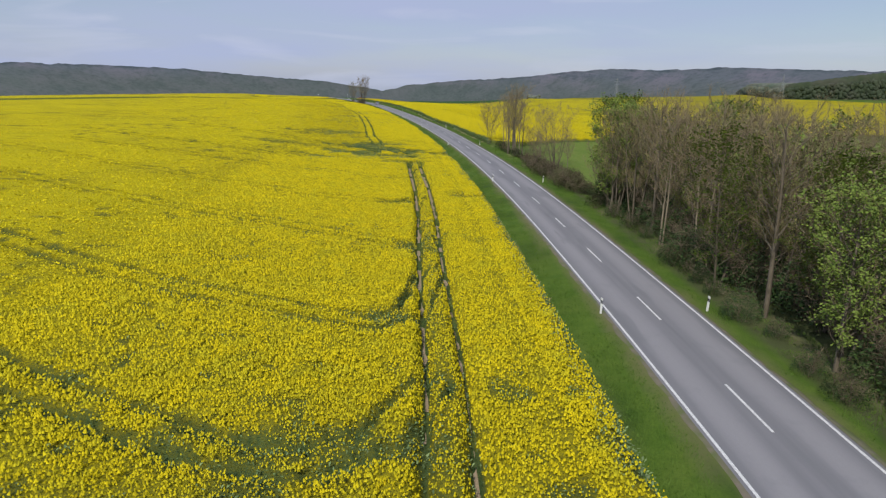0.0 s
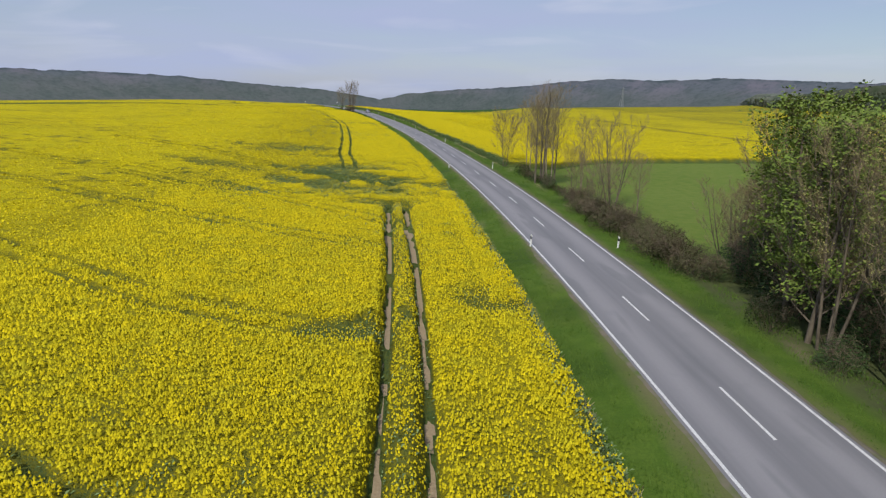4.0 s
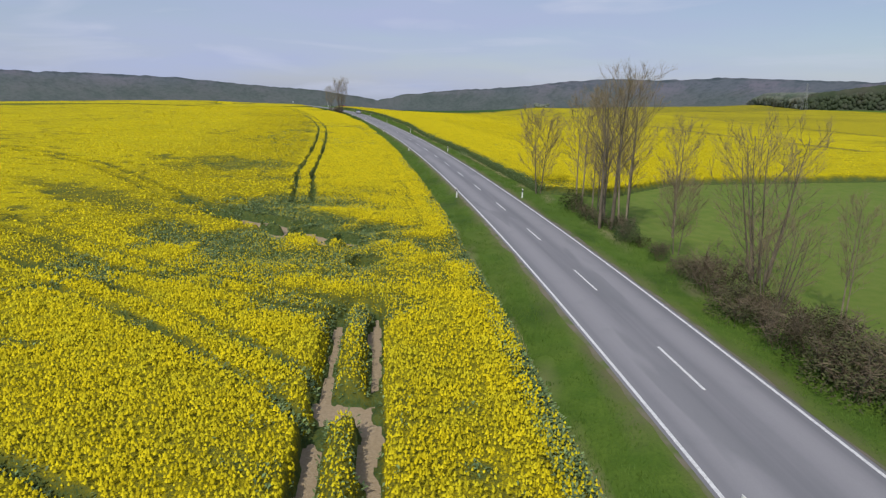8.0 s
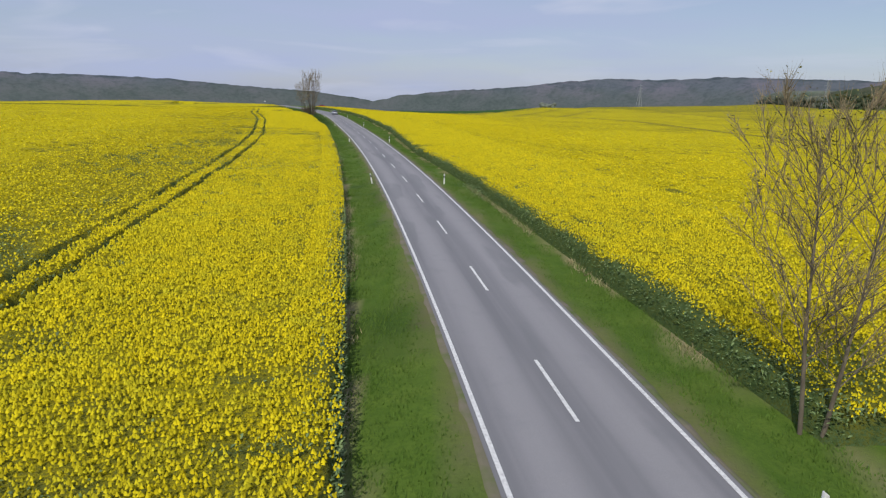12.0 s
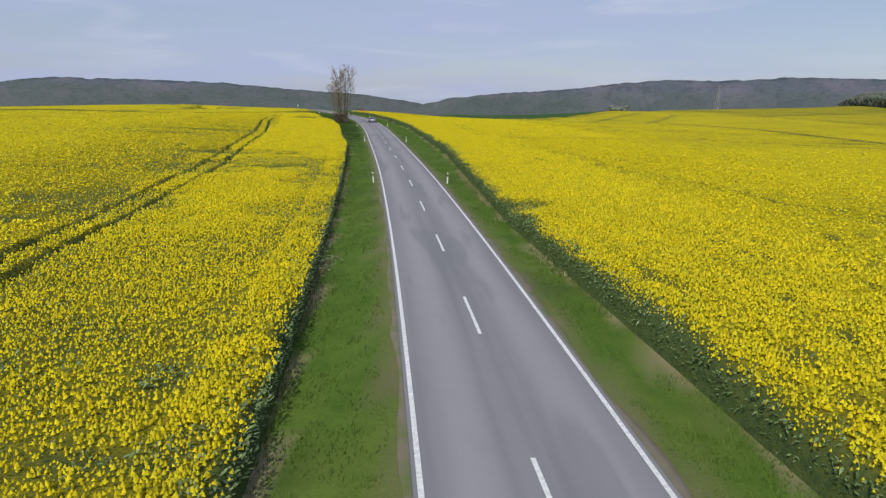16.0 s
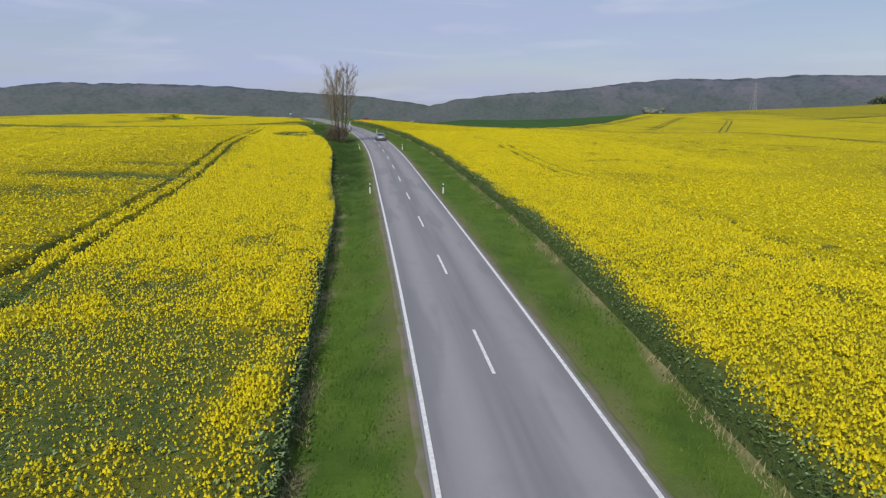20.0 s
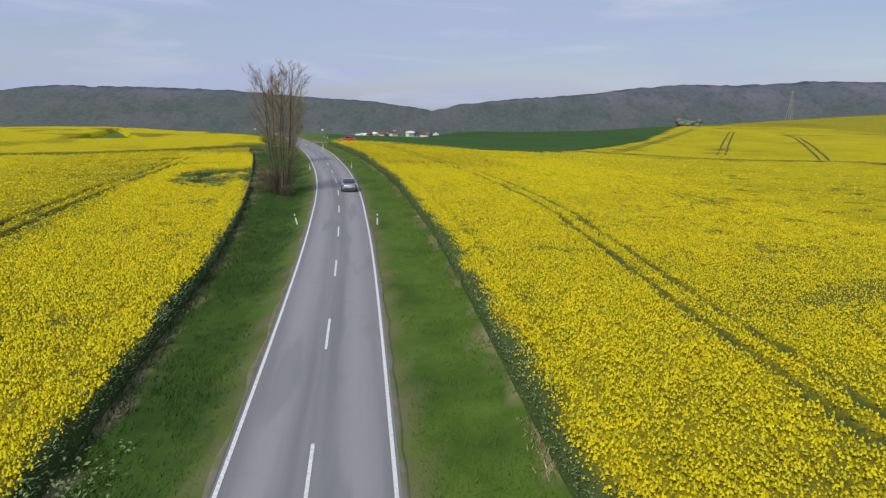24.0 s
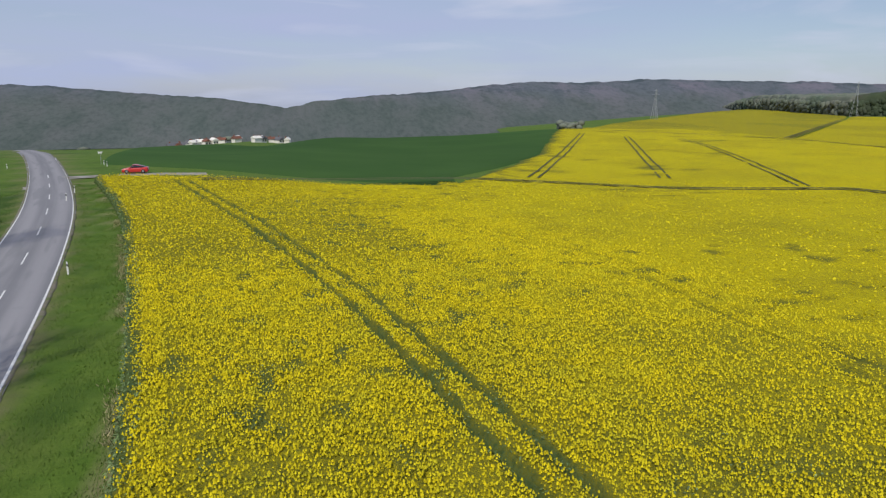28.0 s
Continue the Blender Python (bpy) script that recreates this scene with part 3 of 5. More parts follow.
# ---- ground ----
gx = steps((-4200, -600, 120), (-600, -140, 20), (-140, -60, 4), (-60, -40, 2.0), (-40, 26, 0.9), (26, 120, 5), (120, 700, 20), (700, 4200, 120))
gy = steps((-600, -60, 30), (-60, 480, 2.5), (480, 1000, 12), (1000, 1600, 40), (1600, 4400, 150))
GX, GY = np.meshgrid(gx, gy)
GZ = height(GX, GY)
shaded_wood_floor = (GX > 17.2) & (GX < 60) & (GY < 84) & (GY > -60)
soil = np.where(in_left(GX, GY) | (in_right(GX, GY) & in_right(GX, GY - 2.5)), 1.0, np.where(shaded_wood_floor, 0.15, 0.0)) * (GX < 110)
off = np.abs(GX - road_x(GY))
shoulder = (1 - smooth(3.0, 3.6, off + 0.6 * (soft_noise(GX, GY, 2.5, 31) - 0.5))) * 0.6
strip = smooth(0.55, 0.8, soft_noise(GX, GY, 5, 33)) * (np.abs(off - np.where(GX < road_x(GY), edge_left(GY), edge_right(GY))) < 0.5) * 0.4
side = GX - road_x(GY)
lush = bank_grass(GX, GY)
lush = np.maximum(lush, 0.55 * smooth(0.62, 0.8, soft_noise(GX, GY, 2.4, 37)) * (off < 12))
# deep shade at the foot of the wood, put in as dark ground colour
lush = np.maximum(lush, 1.0 * shaded_wood_floor)
lush = np.maximum(lush, 1.0 * ((GX < -60) & (GY > field_end_left(GX) - 1) & (GY < field_end_left(GX) + 6)))
meadow = smooth(7, 10, side) * smooth(70, 100, GY) * (GY < 330) * (1 - 0.3 * soft_noise(GX, GY, 12, 38))
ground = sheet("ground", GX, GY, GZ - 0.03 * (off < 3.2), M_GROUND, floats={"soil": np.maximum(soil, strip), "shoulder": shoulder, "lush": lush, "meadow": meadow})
tagged(ground, "gently rolling farmland with green verges and brown soil", "ground", kind="structure")

# ---- road and its markings ----
def half_width(y):
    """The road is a little wider along the wood than beyond it."""
    return np.interp(y, [105, 145], [1.02, 1.0])


ry = np.arange(-60, 560, 1.5)
ro = np.array([-2.82, -2.2, -1.1, 0, 1.1, 2.2, 2.82])
RX, RY = road_at(ry[:, None], ro[None, :] * half_width(ry)[:, None])
RZ = height(road_x(ry), ry)[:, None] + 0.03 - 0.012 * np.abs(ro)[None, :]
road = sheet("road", RX, RY, RZ, M_ASPHALT)
uvs = road.data.uv_layers.new(name="lane")
corner = np.empty(len(road.data.loops), np.int32)
road.data.loops.foreach_get("vertex_index", corner)
flat = np.stack([np.broadcast_to(ro[None, :], RX.shape), np.broadcast_to(ry[:, None], RX.shape)], -1).reshape(-1, 2)
uvs.data.foreach_set("uv", flat[corner].astype(np.float32).ravel())
tagged(road, "grey two-lane country road of worn asphalt", "road", kind="structure")


def strip_on_road(name, y0, y1, o0, o1, lift=0.012, count=None):
    ys = np.linspace(y0, y1, count or max(2, int((y1 - y0) / 1.5) + 1))
    os_ = np.array([o0, o1])[None, :] * half_width(ys)[:, None]
    X, Y = road_at(ys[:, None], os_)
    Z = np.interp(ys, ry, RZ[:, 3])[:, None] - 0.012 * np.abs(os_) + lift
    ob = sheet(name, X, Y, Z, M_PAINT)
    ob.parent = road
    return ob


for side in (-1, 1):
    strip_on_road("edge_line", -60, 470, side * 2.57 - 0.065, side * 2.57 + 0.065)
known = ([-8, 0, 1, 3, 5, 6, 8, 9, 16, 17, 24, 25, 44], [-58, 37, 49, 72.2, 95.6, 107.4, 130.9, 142.8, 222.8, 234.6, 317.9, 329.6, 541])
for k in range(-7, 36):
    far = float(np.interp(k, *known))
    strip_on_road("lane_dash", far - 4.0, far, -0.06, 0.06)

for side in (-1, 1):
    ys = np.arange(-60, 480, 0.7)
    os_ = np.array([2.78, 2.86, 2.96, 3.0]) * side
    reach = 0.22 * (soft_noise(ys, ys * 0 + side, 3.0, 91) - 0.35) + 0.18 * (soft_noise(ys, ys * 0 + side, 0.9, 92) - 0.5)
    O = os_[None, :] * half_width(ys)[:, None] + side * np.array([0, 0.4, 1.0, 1.0])[None, :] * reach[:, None]
    X, Y = road_x(ys)[:, None] + O, np.broadcast_to(ys[:, None], O.shape)
    Z = np.maximum(height(X, Y) + 0.015, np.array([-0.02, -0.02, -0.06, -0.2])[None, :]) - np.array([0, 0, 0.005, 0.12])[None, :]
    tagged(sheet("road_shoulder", X, Y, Z, M_SHOULDER), "narrow shoulder of reddish-brown grit along the asphalt", "road shoulder", kind="structure")

# ---- rapeseed fields ----
CROP = 1.02


def crop_sheet(name, label, side):
    du = np.concatenate([[0, 0.12, 0.3], np.arange(0.6, 5.2, 0.42), np.arange(5.2, 10.0, 0.12), np.arange(10.0, 24, 0.26), np.arange(24, 42, 0.75), np.arange(42, 80, 1.5), np.arange(80, 166, 5.0), np.arange(166, 340, 6.0)])
    if side < 0:
        ys = steps((-30, 0, 2), (0, 84, 0.58), (84, 100, 0.22), (100, 106, 0.5), (106, 128, 0.2), (128, 340, 0.7), (340, 375, 0.4), (375, 416, 0.9))
        X = road_x(ys)[:, None] - edge_left(ys)[:, None] - du[None, :]
    else:
        ys = steps((136, 330, 0.7), (330, 440, 0.8), (440, 640, 3.0))
        X = road_x(ys)[:, None] + edge_right(ys)[:, None] + du[None, :]
    Y = np.broadcast_to(ys[:, None], X.shape).copy()
    tall, bloom = crop_state(X, Y)
    fade = smooth(0.0, 0.3, np.broadcast_to(du[None, :], X.shape) + 0.01)
    if side < 0:
        fade = fade * smooth(0, 1.0, field_end_left(X) - Y)
    else:
        fade = fade * smooth(0, 0.8, Y - meadow_end(X)) * smooth(0, 1.0, right_end(X) - Y)
    near = 1 - smooth(17, 42, np.broadcast_to(du[None, :], X.shape))
    bumpy = (soft_noise(X, Y, 0.9, 11) - 0.5) * 0.22 + (soft_noise(X, Y, 7, 12) - 0.5) * 0.18
    Z = height(X, Y) + np.maximum((CROP - 0.11 * near + bumpy * (1 + 0.3 * near)) * tall * fade, 0.0) - 0.04 * (tall * fade < 0.08)
    grown = in_left(X, Y) if side < 0 else in_right(X, Y)
    inside = grown[:-1, :-1] | grown[1:, 1:] | grown[1:, :-1] | grown[:-1, 1:]
    rim = 0.6 if side < 0 else np.interp(Y, [285, 320], [1.05, 0.7])
    margin = smooth(0.0, 1.0, (np.broadcast_to(du[None, :], X.shape) - (0.0 if side < 0 else 0.2) + 0.9 * (soft_noise(X, Y, 2.3, 14) - 0.5)) / rim)
    north = smooth(285, 315, Y)
    if side > 0:
        near = north * near + (1 - north) * (1 - smooth(5, 15, np.broadcast_to(du[None, :], X.shape)))
    shown = bloom * (1 - 0.10 * near) * np.clip(fade * 1.5 - 0.5, 0, 1) * margin
    ob = sheet(name, X, Y, Z, M_CANOPY, inside, {"bloom": shown * ((1.30 if side < 0 else 1.34 - 0.16 * north) - (0.34 if side < 0 else 0.38 - 0.10 * north) * near)})
    return tagged(ob, label, "crop", kind="stuff")


def heads(name, label, side, bands, seed):
    """Flower heads: steep ragged cones close to the flown line, flat tufts further off."""
    rng = np.random.default_rng(seed)
    for steep in (True, False):
        allv, allf, base = [], [], 0
        for u0, u1, spacing, y0, y1, size in bands:
            if (spacing < 0.15) != steep:
                continue
            nu, ny = int((u1 - u0) / spacing), int((y1 - y0) / spacing)
            U, Yg = np.meshgrid(u0 + (np.arange(nu) + 0.5) * spacing, y0 + (np.arange(ny) + 0.5) * spacing)
            U = U.ravel() + rng.uniform(-0.5, 0.5, U.size) * spacing
            y = Yg.ravel() + rng.uniform(-0.5, 0.5, U.size) * spacing
            y = y + rng.uniform(-5, 5, U.size)
            U = np.abs(U + np.where(U > 2.0, rng.uniform(-1.6, 1.6, U.size), 0.0))
            x = road_x(y) + side * ((edge_left(y) if side < 0 else edge_right(y)) + U)
            ok = in_left(x, y) if side < 0 else in_right(x, y)
            x, y, U = x[ok], y[ok], U[ok]
            tall, bloom = crop_state(x, y)
            rim = 0.6 if side < 0 else np.interp(y, [285, 320], [1.05, 0.7])
            lush = bloom * smooth(-0.15, 1.0, (U - (0.0 if side < 0 else 0.3) + rng.uniform(-0.3, 0.5, len(U)) + 0.9 * (soft_noise(x, y, 2.3, 14) - 0.5)) / rim)
            ok = (rng.random(len(x)) < np.clip(lush, 0, 1) ** 0.6) & (tall > 0.3)
            x, y, tall = x[ok], y[ok], tall[ok]
            m = len(x)
            z = height(x, y) + (CROP + 0.02 + rng.normal(0, 0.075, m)) * tall + (soft_noise(x, y, 7, 12) - 0.5) * 0.18
            r = size * rng.uniform(0.7, 1.3, m) * (0.45 + 0.55 * np.clip(lush[ok], 0, 1))
            mid = np.stack([x, y, z], -1)
            if steep:
                turn = rng.uniform(0, 2 * math.pi, m)
                v = np.empty((m, 4, 3))
                for q in range(3):
                    a = turn + q * 2 * math.pi / 3
                    w = r * rng.uniform(0.75, 1.25, m)
                    v[:, q] = mid + np.stack([w * np.cos(a), w * np.sin(a), -0.6 * r], -1)
                v[:, 3] = mid + np.stack([rng.normal(0, 0.3, m) * r, rng.normal(0, 0.3, m) * r, r * rng.uniform(0.7, 1.7, m)], -1)
                f = np.array([[0, 1, 3], [1, 2, 3], [2, 0, 3]])[None] + (np.arange(m) * 4)[:, None, None]
                f = f.reshape(-1, 3)
            else:
                n = rng.normal(0, 0.5, (m, 3)) + [0.0, -0.2, 0.8]
                n /= np.linalg.norm(n, axis=1)[:, None]
                a = np.cross(n, rng.normal(0, 1, (m, 3)))
                a /= np.linalg.norm(a, axis=1)[:, None]
                b = np.cross(n, a)
                v = np.empty((m, 4, 3))
                for q in range(4):
                    w = (r * rng.uniform(0.65, 1.2, m))[:, None]
                    v[:, q] = mid + w * (a * math.cos(q * math.pi / 2) + b * math.sin(q * math.pi / 2))
                f = np.arange(m * 4).reshape(-1, 4)
            allv.append(v.reshape(-1, 3))
            allf.append(f + base)
            base += m * 4
        tagged(from_arrays(name, np.concatenate(allv), np.concatenate(allf), M_PETAL), label, "flowers", kind="stuff")


def leaves(name, label, side, y0, y1, count, depth, seed):
    """Blue-green leaves and stalks on the open flank of the crop and in its thin places."""
    rng = np.random.default_rng(seed)
    y = rng.uniform(y0, y1, count)
    u = rng.uniform(-0.08, 24, count)
    rim = rng.random(count) < (0.12 if side < 0 else 0.22)
    u[rim] = np.abs(rng.normal(0, depth, rim.sum())) - 0.08
    x = road_x(y) + side * ((edge_left(y) if side < 0 else edge_right(y)) + u)
    tall, bloom = crop_state(x, y)
    ok = (in_left(x, y) if side < 0 else in_right(x, y)) & ((u < (1.0 if side < 0 else np.interp(y, [285, 320], [1.3, 0.9]))) | (bloom < 0.35 + 0.45 * rng.random(count))) & (tall > 0.22)
    x, y, u, tall = x[ok], y[ok], u[ok], tall[ok]
    m = len(x)
    top = np.where(u < 0.6, rng.uniform(0.08, 1.0, m), rng.uniform(0.72, 1.04, m)) * np.maximum(tall, 0.3)
    z = height(x, y) + top
    a, length, width = rng.uniform(0, 2 * math.pi, m), rng.uniform(0.07, 0.19, m), rng.uniform(0.020, 0.045, m)
    dz = rng.uniform(-0.2, 1.1, m) * length
    cx, cy = np.cos(a), np.sin(a)
    v = np.empty((m, 4, 3))
    v[:, 0] = np.stack([x, y, z], -1)
    v[:, 1] = np.stack([x + 0.5 * length * cx - width * cy, y + 0.5 * length * cy + width * cx, z + 0.7 * dz], -1)
    v[:, 2] = np.stack([x + length * cx, y + length * cy, z + dz * 0.8], -1)
    v[:, 3] = np.stack([x + 0.5 * length * cx + width * cy, y + 0.5 * length * cy - width * cx, z + 0.5 * dz], -1)
    f = (np.arange(m) * 4)[:, None] + np.arange(4)[None]
    return tagged(from_arrays(name, v.reshape(-1, 3), f, M_LEAF), label, "leaves", kind="stuff")


crop_sheet("rapeseed_field", "yellow rapeseed field in bloom with wheel tracks", -1)
crop_sheet("rapeseed_field", "yellow rapeseed field in bloom beyond the green verge", 1)
heads("rapeseed_flowers", "bright yellow rapeseed flower heads above green leaves", -1,
      [(0, 20, 0.104, 12, 112, 0.056), (20, 30, 0.149, 14, 112, 0.070), (30, 42, 0.22, 14, 112, 0.08), (0, 10, 0.106, 112, 300, 0.056), (10, 14, 0.14, 112, 300, 0.068), (0, 13, 0.130, 300, 390, 0.066), (14, 30, 0.20, 112, 300, 0.074), (13, 30, 0.20, 300, 396, 0.074), (42, 60, 0.36, 14, 112, 0.10), (30, 60, 0.40, 112, 400, 0.10), (60, 100, 0.8, 40, 400, 0.12)], 4)
heads("rapeseed_flowers", "bright yellow rapeseed flower heads above green leaves", 1,
      [(0, 8, 0.106, 137, 300, 0.056), (8, 14, 0.14, 137, 300, 0.068), (14, 34, 0.20, 137, 300, 0.074), (34, 45, 0.36, 137, 300, 0.10), (0, 26, 0.120, 300, 376, 0.057), (26, 42, 0.148, 305, 400, 0.064), (26, 42, 0.20, 400, 434, 0.074), (42, 45, 0.20, 300, 434, 0.074), (0, 26, 0.21, 376, 434, 0.078), (45, 70, 0.46, 140, 440, 0.10), (70, 118, 0.8, 140, 440, 0.12)], 5)
leaves("rapeseed_leaves", "blue-green rapeseed leaves and stalks along the field edge", -1, 12, 400, 520000, 0.40, 6)
leaves("rapeseed_leaves", "blue-green rapeseed leaves and stalks along the field edge", 1, 137, 430, 240000, 0.85, 7)
leaves("rapeseed_leaves", "blue-green rapeseed leaves round the bare patches", -1, 84, 130, 230000, 0.40, 8)


def far_field(name, label, corners, material, lift, n=24, category="field", bloom=1.25):
    """A crop or meadow far off: a sheet that lies over the ground between four corners."""
    a, b, c, d = [np.array(p, float) for p in corners]
    s, t = np.meshgrid(np.linspace(0, 1, n), np.linspace(0, 1, n))
    X = (1 - t) * ((1 - s) * a[0] + s * b[0]) + t * ((1 - s) * d[0] + s * c[0])
    Y = (1 - t) * ((1 - s) * a[1] + s * b[1]) + t * ((1 - s) * d[1] + s * c[1])
    Z = height(X, Y) + lift + (0.3 * lift * (soft_noise(X, Y, 7, 77) - 0.5) if lift > 0.5 else 0)
    Z[0, :] -= lift
    Z[-1, :] -= lift
    Z[:, 0] -= lift
    Z[:, -1] -= lift
    return tagged(sheet(name, X, Y, Z, material, floats={"bloom": np.full(X.shape, bloom) * (1 - 0.14 * smooth(0.5, 0.8, soft_noise(X, Y, 45, 76)))}), label, category, kind="stuff")


def second_field():
    """The next rapeseed field to the west, with a green hollow cut into it."""
    xs = steps((-330, -150, 6), (-150, -56, 0.7))
    s = np.linspace(0, 1, 110)
    near = field_end_left(xs) + 5.0
    X = np.broadcast_to(xs[None, :], (len(s), len(xs))).copy()
    Y = near[None, :] + s[:, None] * (crest_y(xs) + 3 - near)[None, :]
    right = np.interp(Y, [404, 411, 427, 442, 450, 462], [-59, -60.5, -68.5, -73, -81, -97]) + 0.8 * (soft_noise(X, Y, 3, 71) - 0.5)
    corner = np.interp(Y, [426, 434, 474], [-104.2, -103.5, -131.5]) + 1.2 * (soft_noise(X, Y, 4, 72) - 0.5)
    west = np.interp(Y, [426, 474], [-117, -133.5])
    hollow = (X > west) & (X < corner) & (Y > 427 + 0.55 * (X + 116))
    full = (X < right) & ~hollow
    edge = smooth(0, 0.7, right - X) * smooth(0, 0.012, s[:, None]) * (1 - smooth(0.985, 1.0, s[:, None]))
    Z = height(X, Y) + np.where(~full, 0.0, (1.15 + 0.22 * (soft_noise(X, Y, 1.1, 73) - 0.5)) * edge)
    low = 1 - 0.45 * smooth(0.55, 0.8, soft_noise(X + 0.4 * Y, Y, 9, 74)) * smooth(0.3, 0.7, soft_noise(X, Y, 30, 75))
    quads = full[:-1, :-1] | full[1:, 1:] | full[1:, :-1] | full[:-1, 1:]
    ob = sheet("rapeseed_field", X, Y, Z, M_CANOPY, quads, {"bloom": 1.2 * low * np.clip(edge * 4.0 - 3.0, 0, 1)})
    return tagged(ob, "neighbouring yellow rapeseed field with a green hollow", "field", kind="stuff")


second_field()
far_field("rapeseed_field", "distant yellow rapeseed field on the rise", [(160.5, 180), (640, 180), (484, 900), (160.5, 560)], M_CANOPY, 0.9, 90, bloom=1.02)
far_field("rapeseed_field", "distant greenish rapeseed field along the wood", [(98, 641), (160.5, 562), (485, 903), (600, 1310)], M_CANOPY, 0.9, 70, bloom=0.84)
far_field("rapeseed_field", "small yellow rapeseed field in the valley", [(-380, 912), (-228, 912), (-266, 1022), (-450, 1022)], M_CANOPY, 0.9, 12)
far_field("cereal_field", "dark green field of young cereal on the slope", [(-62, 459), (4, 440), (30, 652), (-112, 652)], M_WHEAT, 0.35, 50)
far_field("cereal_field", "dark green field of young cereal on the slope", [(-3, 442), (38, 502), (96, 648), (26, 652)], M_WHEAT, 0.38, 40)
far_field("meadow", "pale green meadow in the valley", [(-222, 930), (-190, 930), (-225, 1035), (-262, 1035)], M_MEADOW, 0.3, 12)


def far_track(pts, half=0.32, gauge=1.9, lift=1.0):
    """A pair of wheel tracks across the far part of the crop: dark strips laid on top for the shaded gaps between the
    plants.
    """
    p = np.array(pts, float)
    s = np.linspace(0, 1, 160)
    k = np.linspace(0, 1, len(p))
    c = np.stack([np.interp(s, k, p[:, 0]), np.interp(s, k, p[:, 1])], -1)
    d = np.gradient(c, axis=0)
    d /= np.linalg.norm(d, axis=1)[:, None]
    n = np.stack([d[:, 1], -d[:, 0]], -1)
    for side in (-1, 1):
        wave = side * gauge / 2 + 0.25 * (soft_noise(c[:, 0], c[:, 1], 9, 61) - 0.5)
        o = wave[:, None] + np.array([-half, half])[None, :]
        X, Y = c[:, 0][:, None] + n[:, 0][:, None] * o, c[:, 1][:, None] + n[:, 1][:, None] * o
        tagged(sheet("wheel_track", X, Y, height(X, Y) + lift + 0.06, M_RUT), "dark strip laid on the crop as a shaded wheel track", "wheel track", "far wheel tracks", "stuff")


for line in ([(-38, 430), (-10, 441), (7, 444), (41, 433), (70, 425), (86, 380), (91, 290), (90, 200)], [(20, 447), (50, 512), (86, 592)], [(47, 446), (70, 505), (95, 568)], [(65, 430), (82, 472), (101, 520), (112, 560)],
             [(160.5, 200), (160.5, 300), (160.5, 420), (160.5, 558), (130, 600), (98, 641)], [(161, 562), (260, 666), (400, 813)]):
    far_track(line, 0.24 if 0 < line[0][0] < 100 else 0.42, 1.9, 1.06)

# ---- grass on the verges ----
def verge_grass(count, seed):
    rng = np.random.default_rng(seed)
    y = rng.uniform(8, 430, count)
    left = rng.random(count) < 0.5
    reach = np.where(left, edge_left(y), np.where(y < 137, 7.5, edge_right(y)))
    u = 3.25 + (reach + 0.35 - 3.25) * rng.random(count) ** 0.8
    x = road_x(y) + np.where(left, -u, u)
    clump = soft_noise(x, y, 1.6, 41) * 0.6 + soft_noise(x, y, 0.5, 42) * 0.4
    ok = clump > 0.36
    x, y, clump, u = x[ok], y[ok], clump[ok], u[ok]
    m = len(x)
    rank = bank_grass(x, y)
    h = (0.04 + 0.17 * clump * rng.random(m)) * smooth(3.1, 4.4, u) * (1 + 1.3 * rank) + 0.03
    a, w = rng.uniform(0, 2 * math.pi, m), rng.uniform(0.012, 0.03, m)
    lean = (rng.normal(0, 0.5, (m, 2)) + [0.1, 0.45]) * h[:, None]
    z = height(x, y)
    v = np.empty((m, 3, 3))
    v[:, 0] = np.stack([x - w * np.cos(a), y - w * np.sin(a), z - 0.02], -1)
    v[:, 1] = np.stack([x + w * np.cos(a), y + w * np.sin(a), z - 0.02], -1)
    v[:, 2] = np.stack([x + lean[:, 0], y + lean[:, 1], z + h], -1)
    f = (np.arange(m) * 3)[:, None] + np.arange(3)[None]
    return tagged(from_arrays("verge_grass", v.reshape(-1, 3), f, M_BLADE, False, {"lush": np.repeat(rank, 3)}), "uneven green grass on the road verges", "grass", kind="stuff")


verge_grass(230000, 9)


def herbs(count, seed):
    """Taller pale weeds that stand out of the verge in loose clumps."""
    rng = np.random.default_rng(seed)
    spots = [(-26.5, 291), (6.2, 178), (5.6, 183), (-10.2, 205), (6.0, 181)]
    pick = rng.integers(0, len(spots), count)
    x = np.array([s[0] for s in spots])[pick] + rng.normal(0, 0.5, count)
    y = np.array([s[1] for s in spots])[pick] + rng.normal(0, 1.2, count)
    z = height(x, y) + rng.uniform(0.08, 0.55, count)
    a, s = rng.uniform(0, 2 * math.pi, count), rng.uniform(0.04, 0.11, count)
    v = np.empty((count, 4, 3))
    for k in range(4):
        b = a + k * math.pi / 2
        q = s * (1.0 if k % 2 else 0.5)
        v[:, k] = np.stack([x + q * np.cos(b), y + q * np.sin(b), z + rng.normal(0, 0.03, count)], -1)
    f = (np.arange(count) * 4)[:, None] + np.arange(4)[None]
    return tagged(from_arrays("verge_weeds", v.reshape(-1, 3), f, M_LEAF), "tall pale weeds standing in the verge", "weeds", kind="stuff")


herbs(1000, 12)


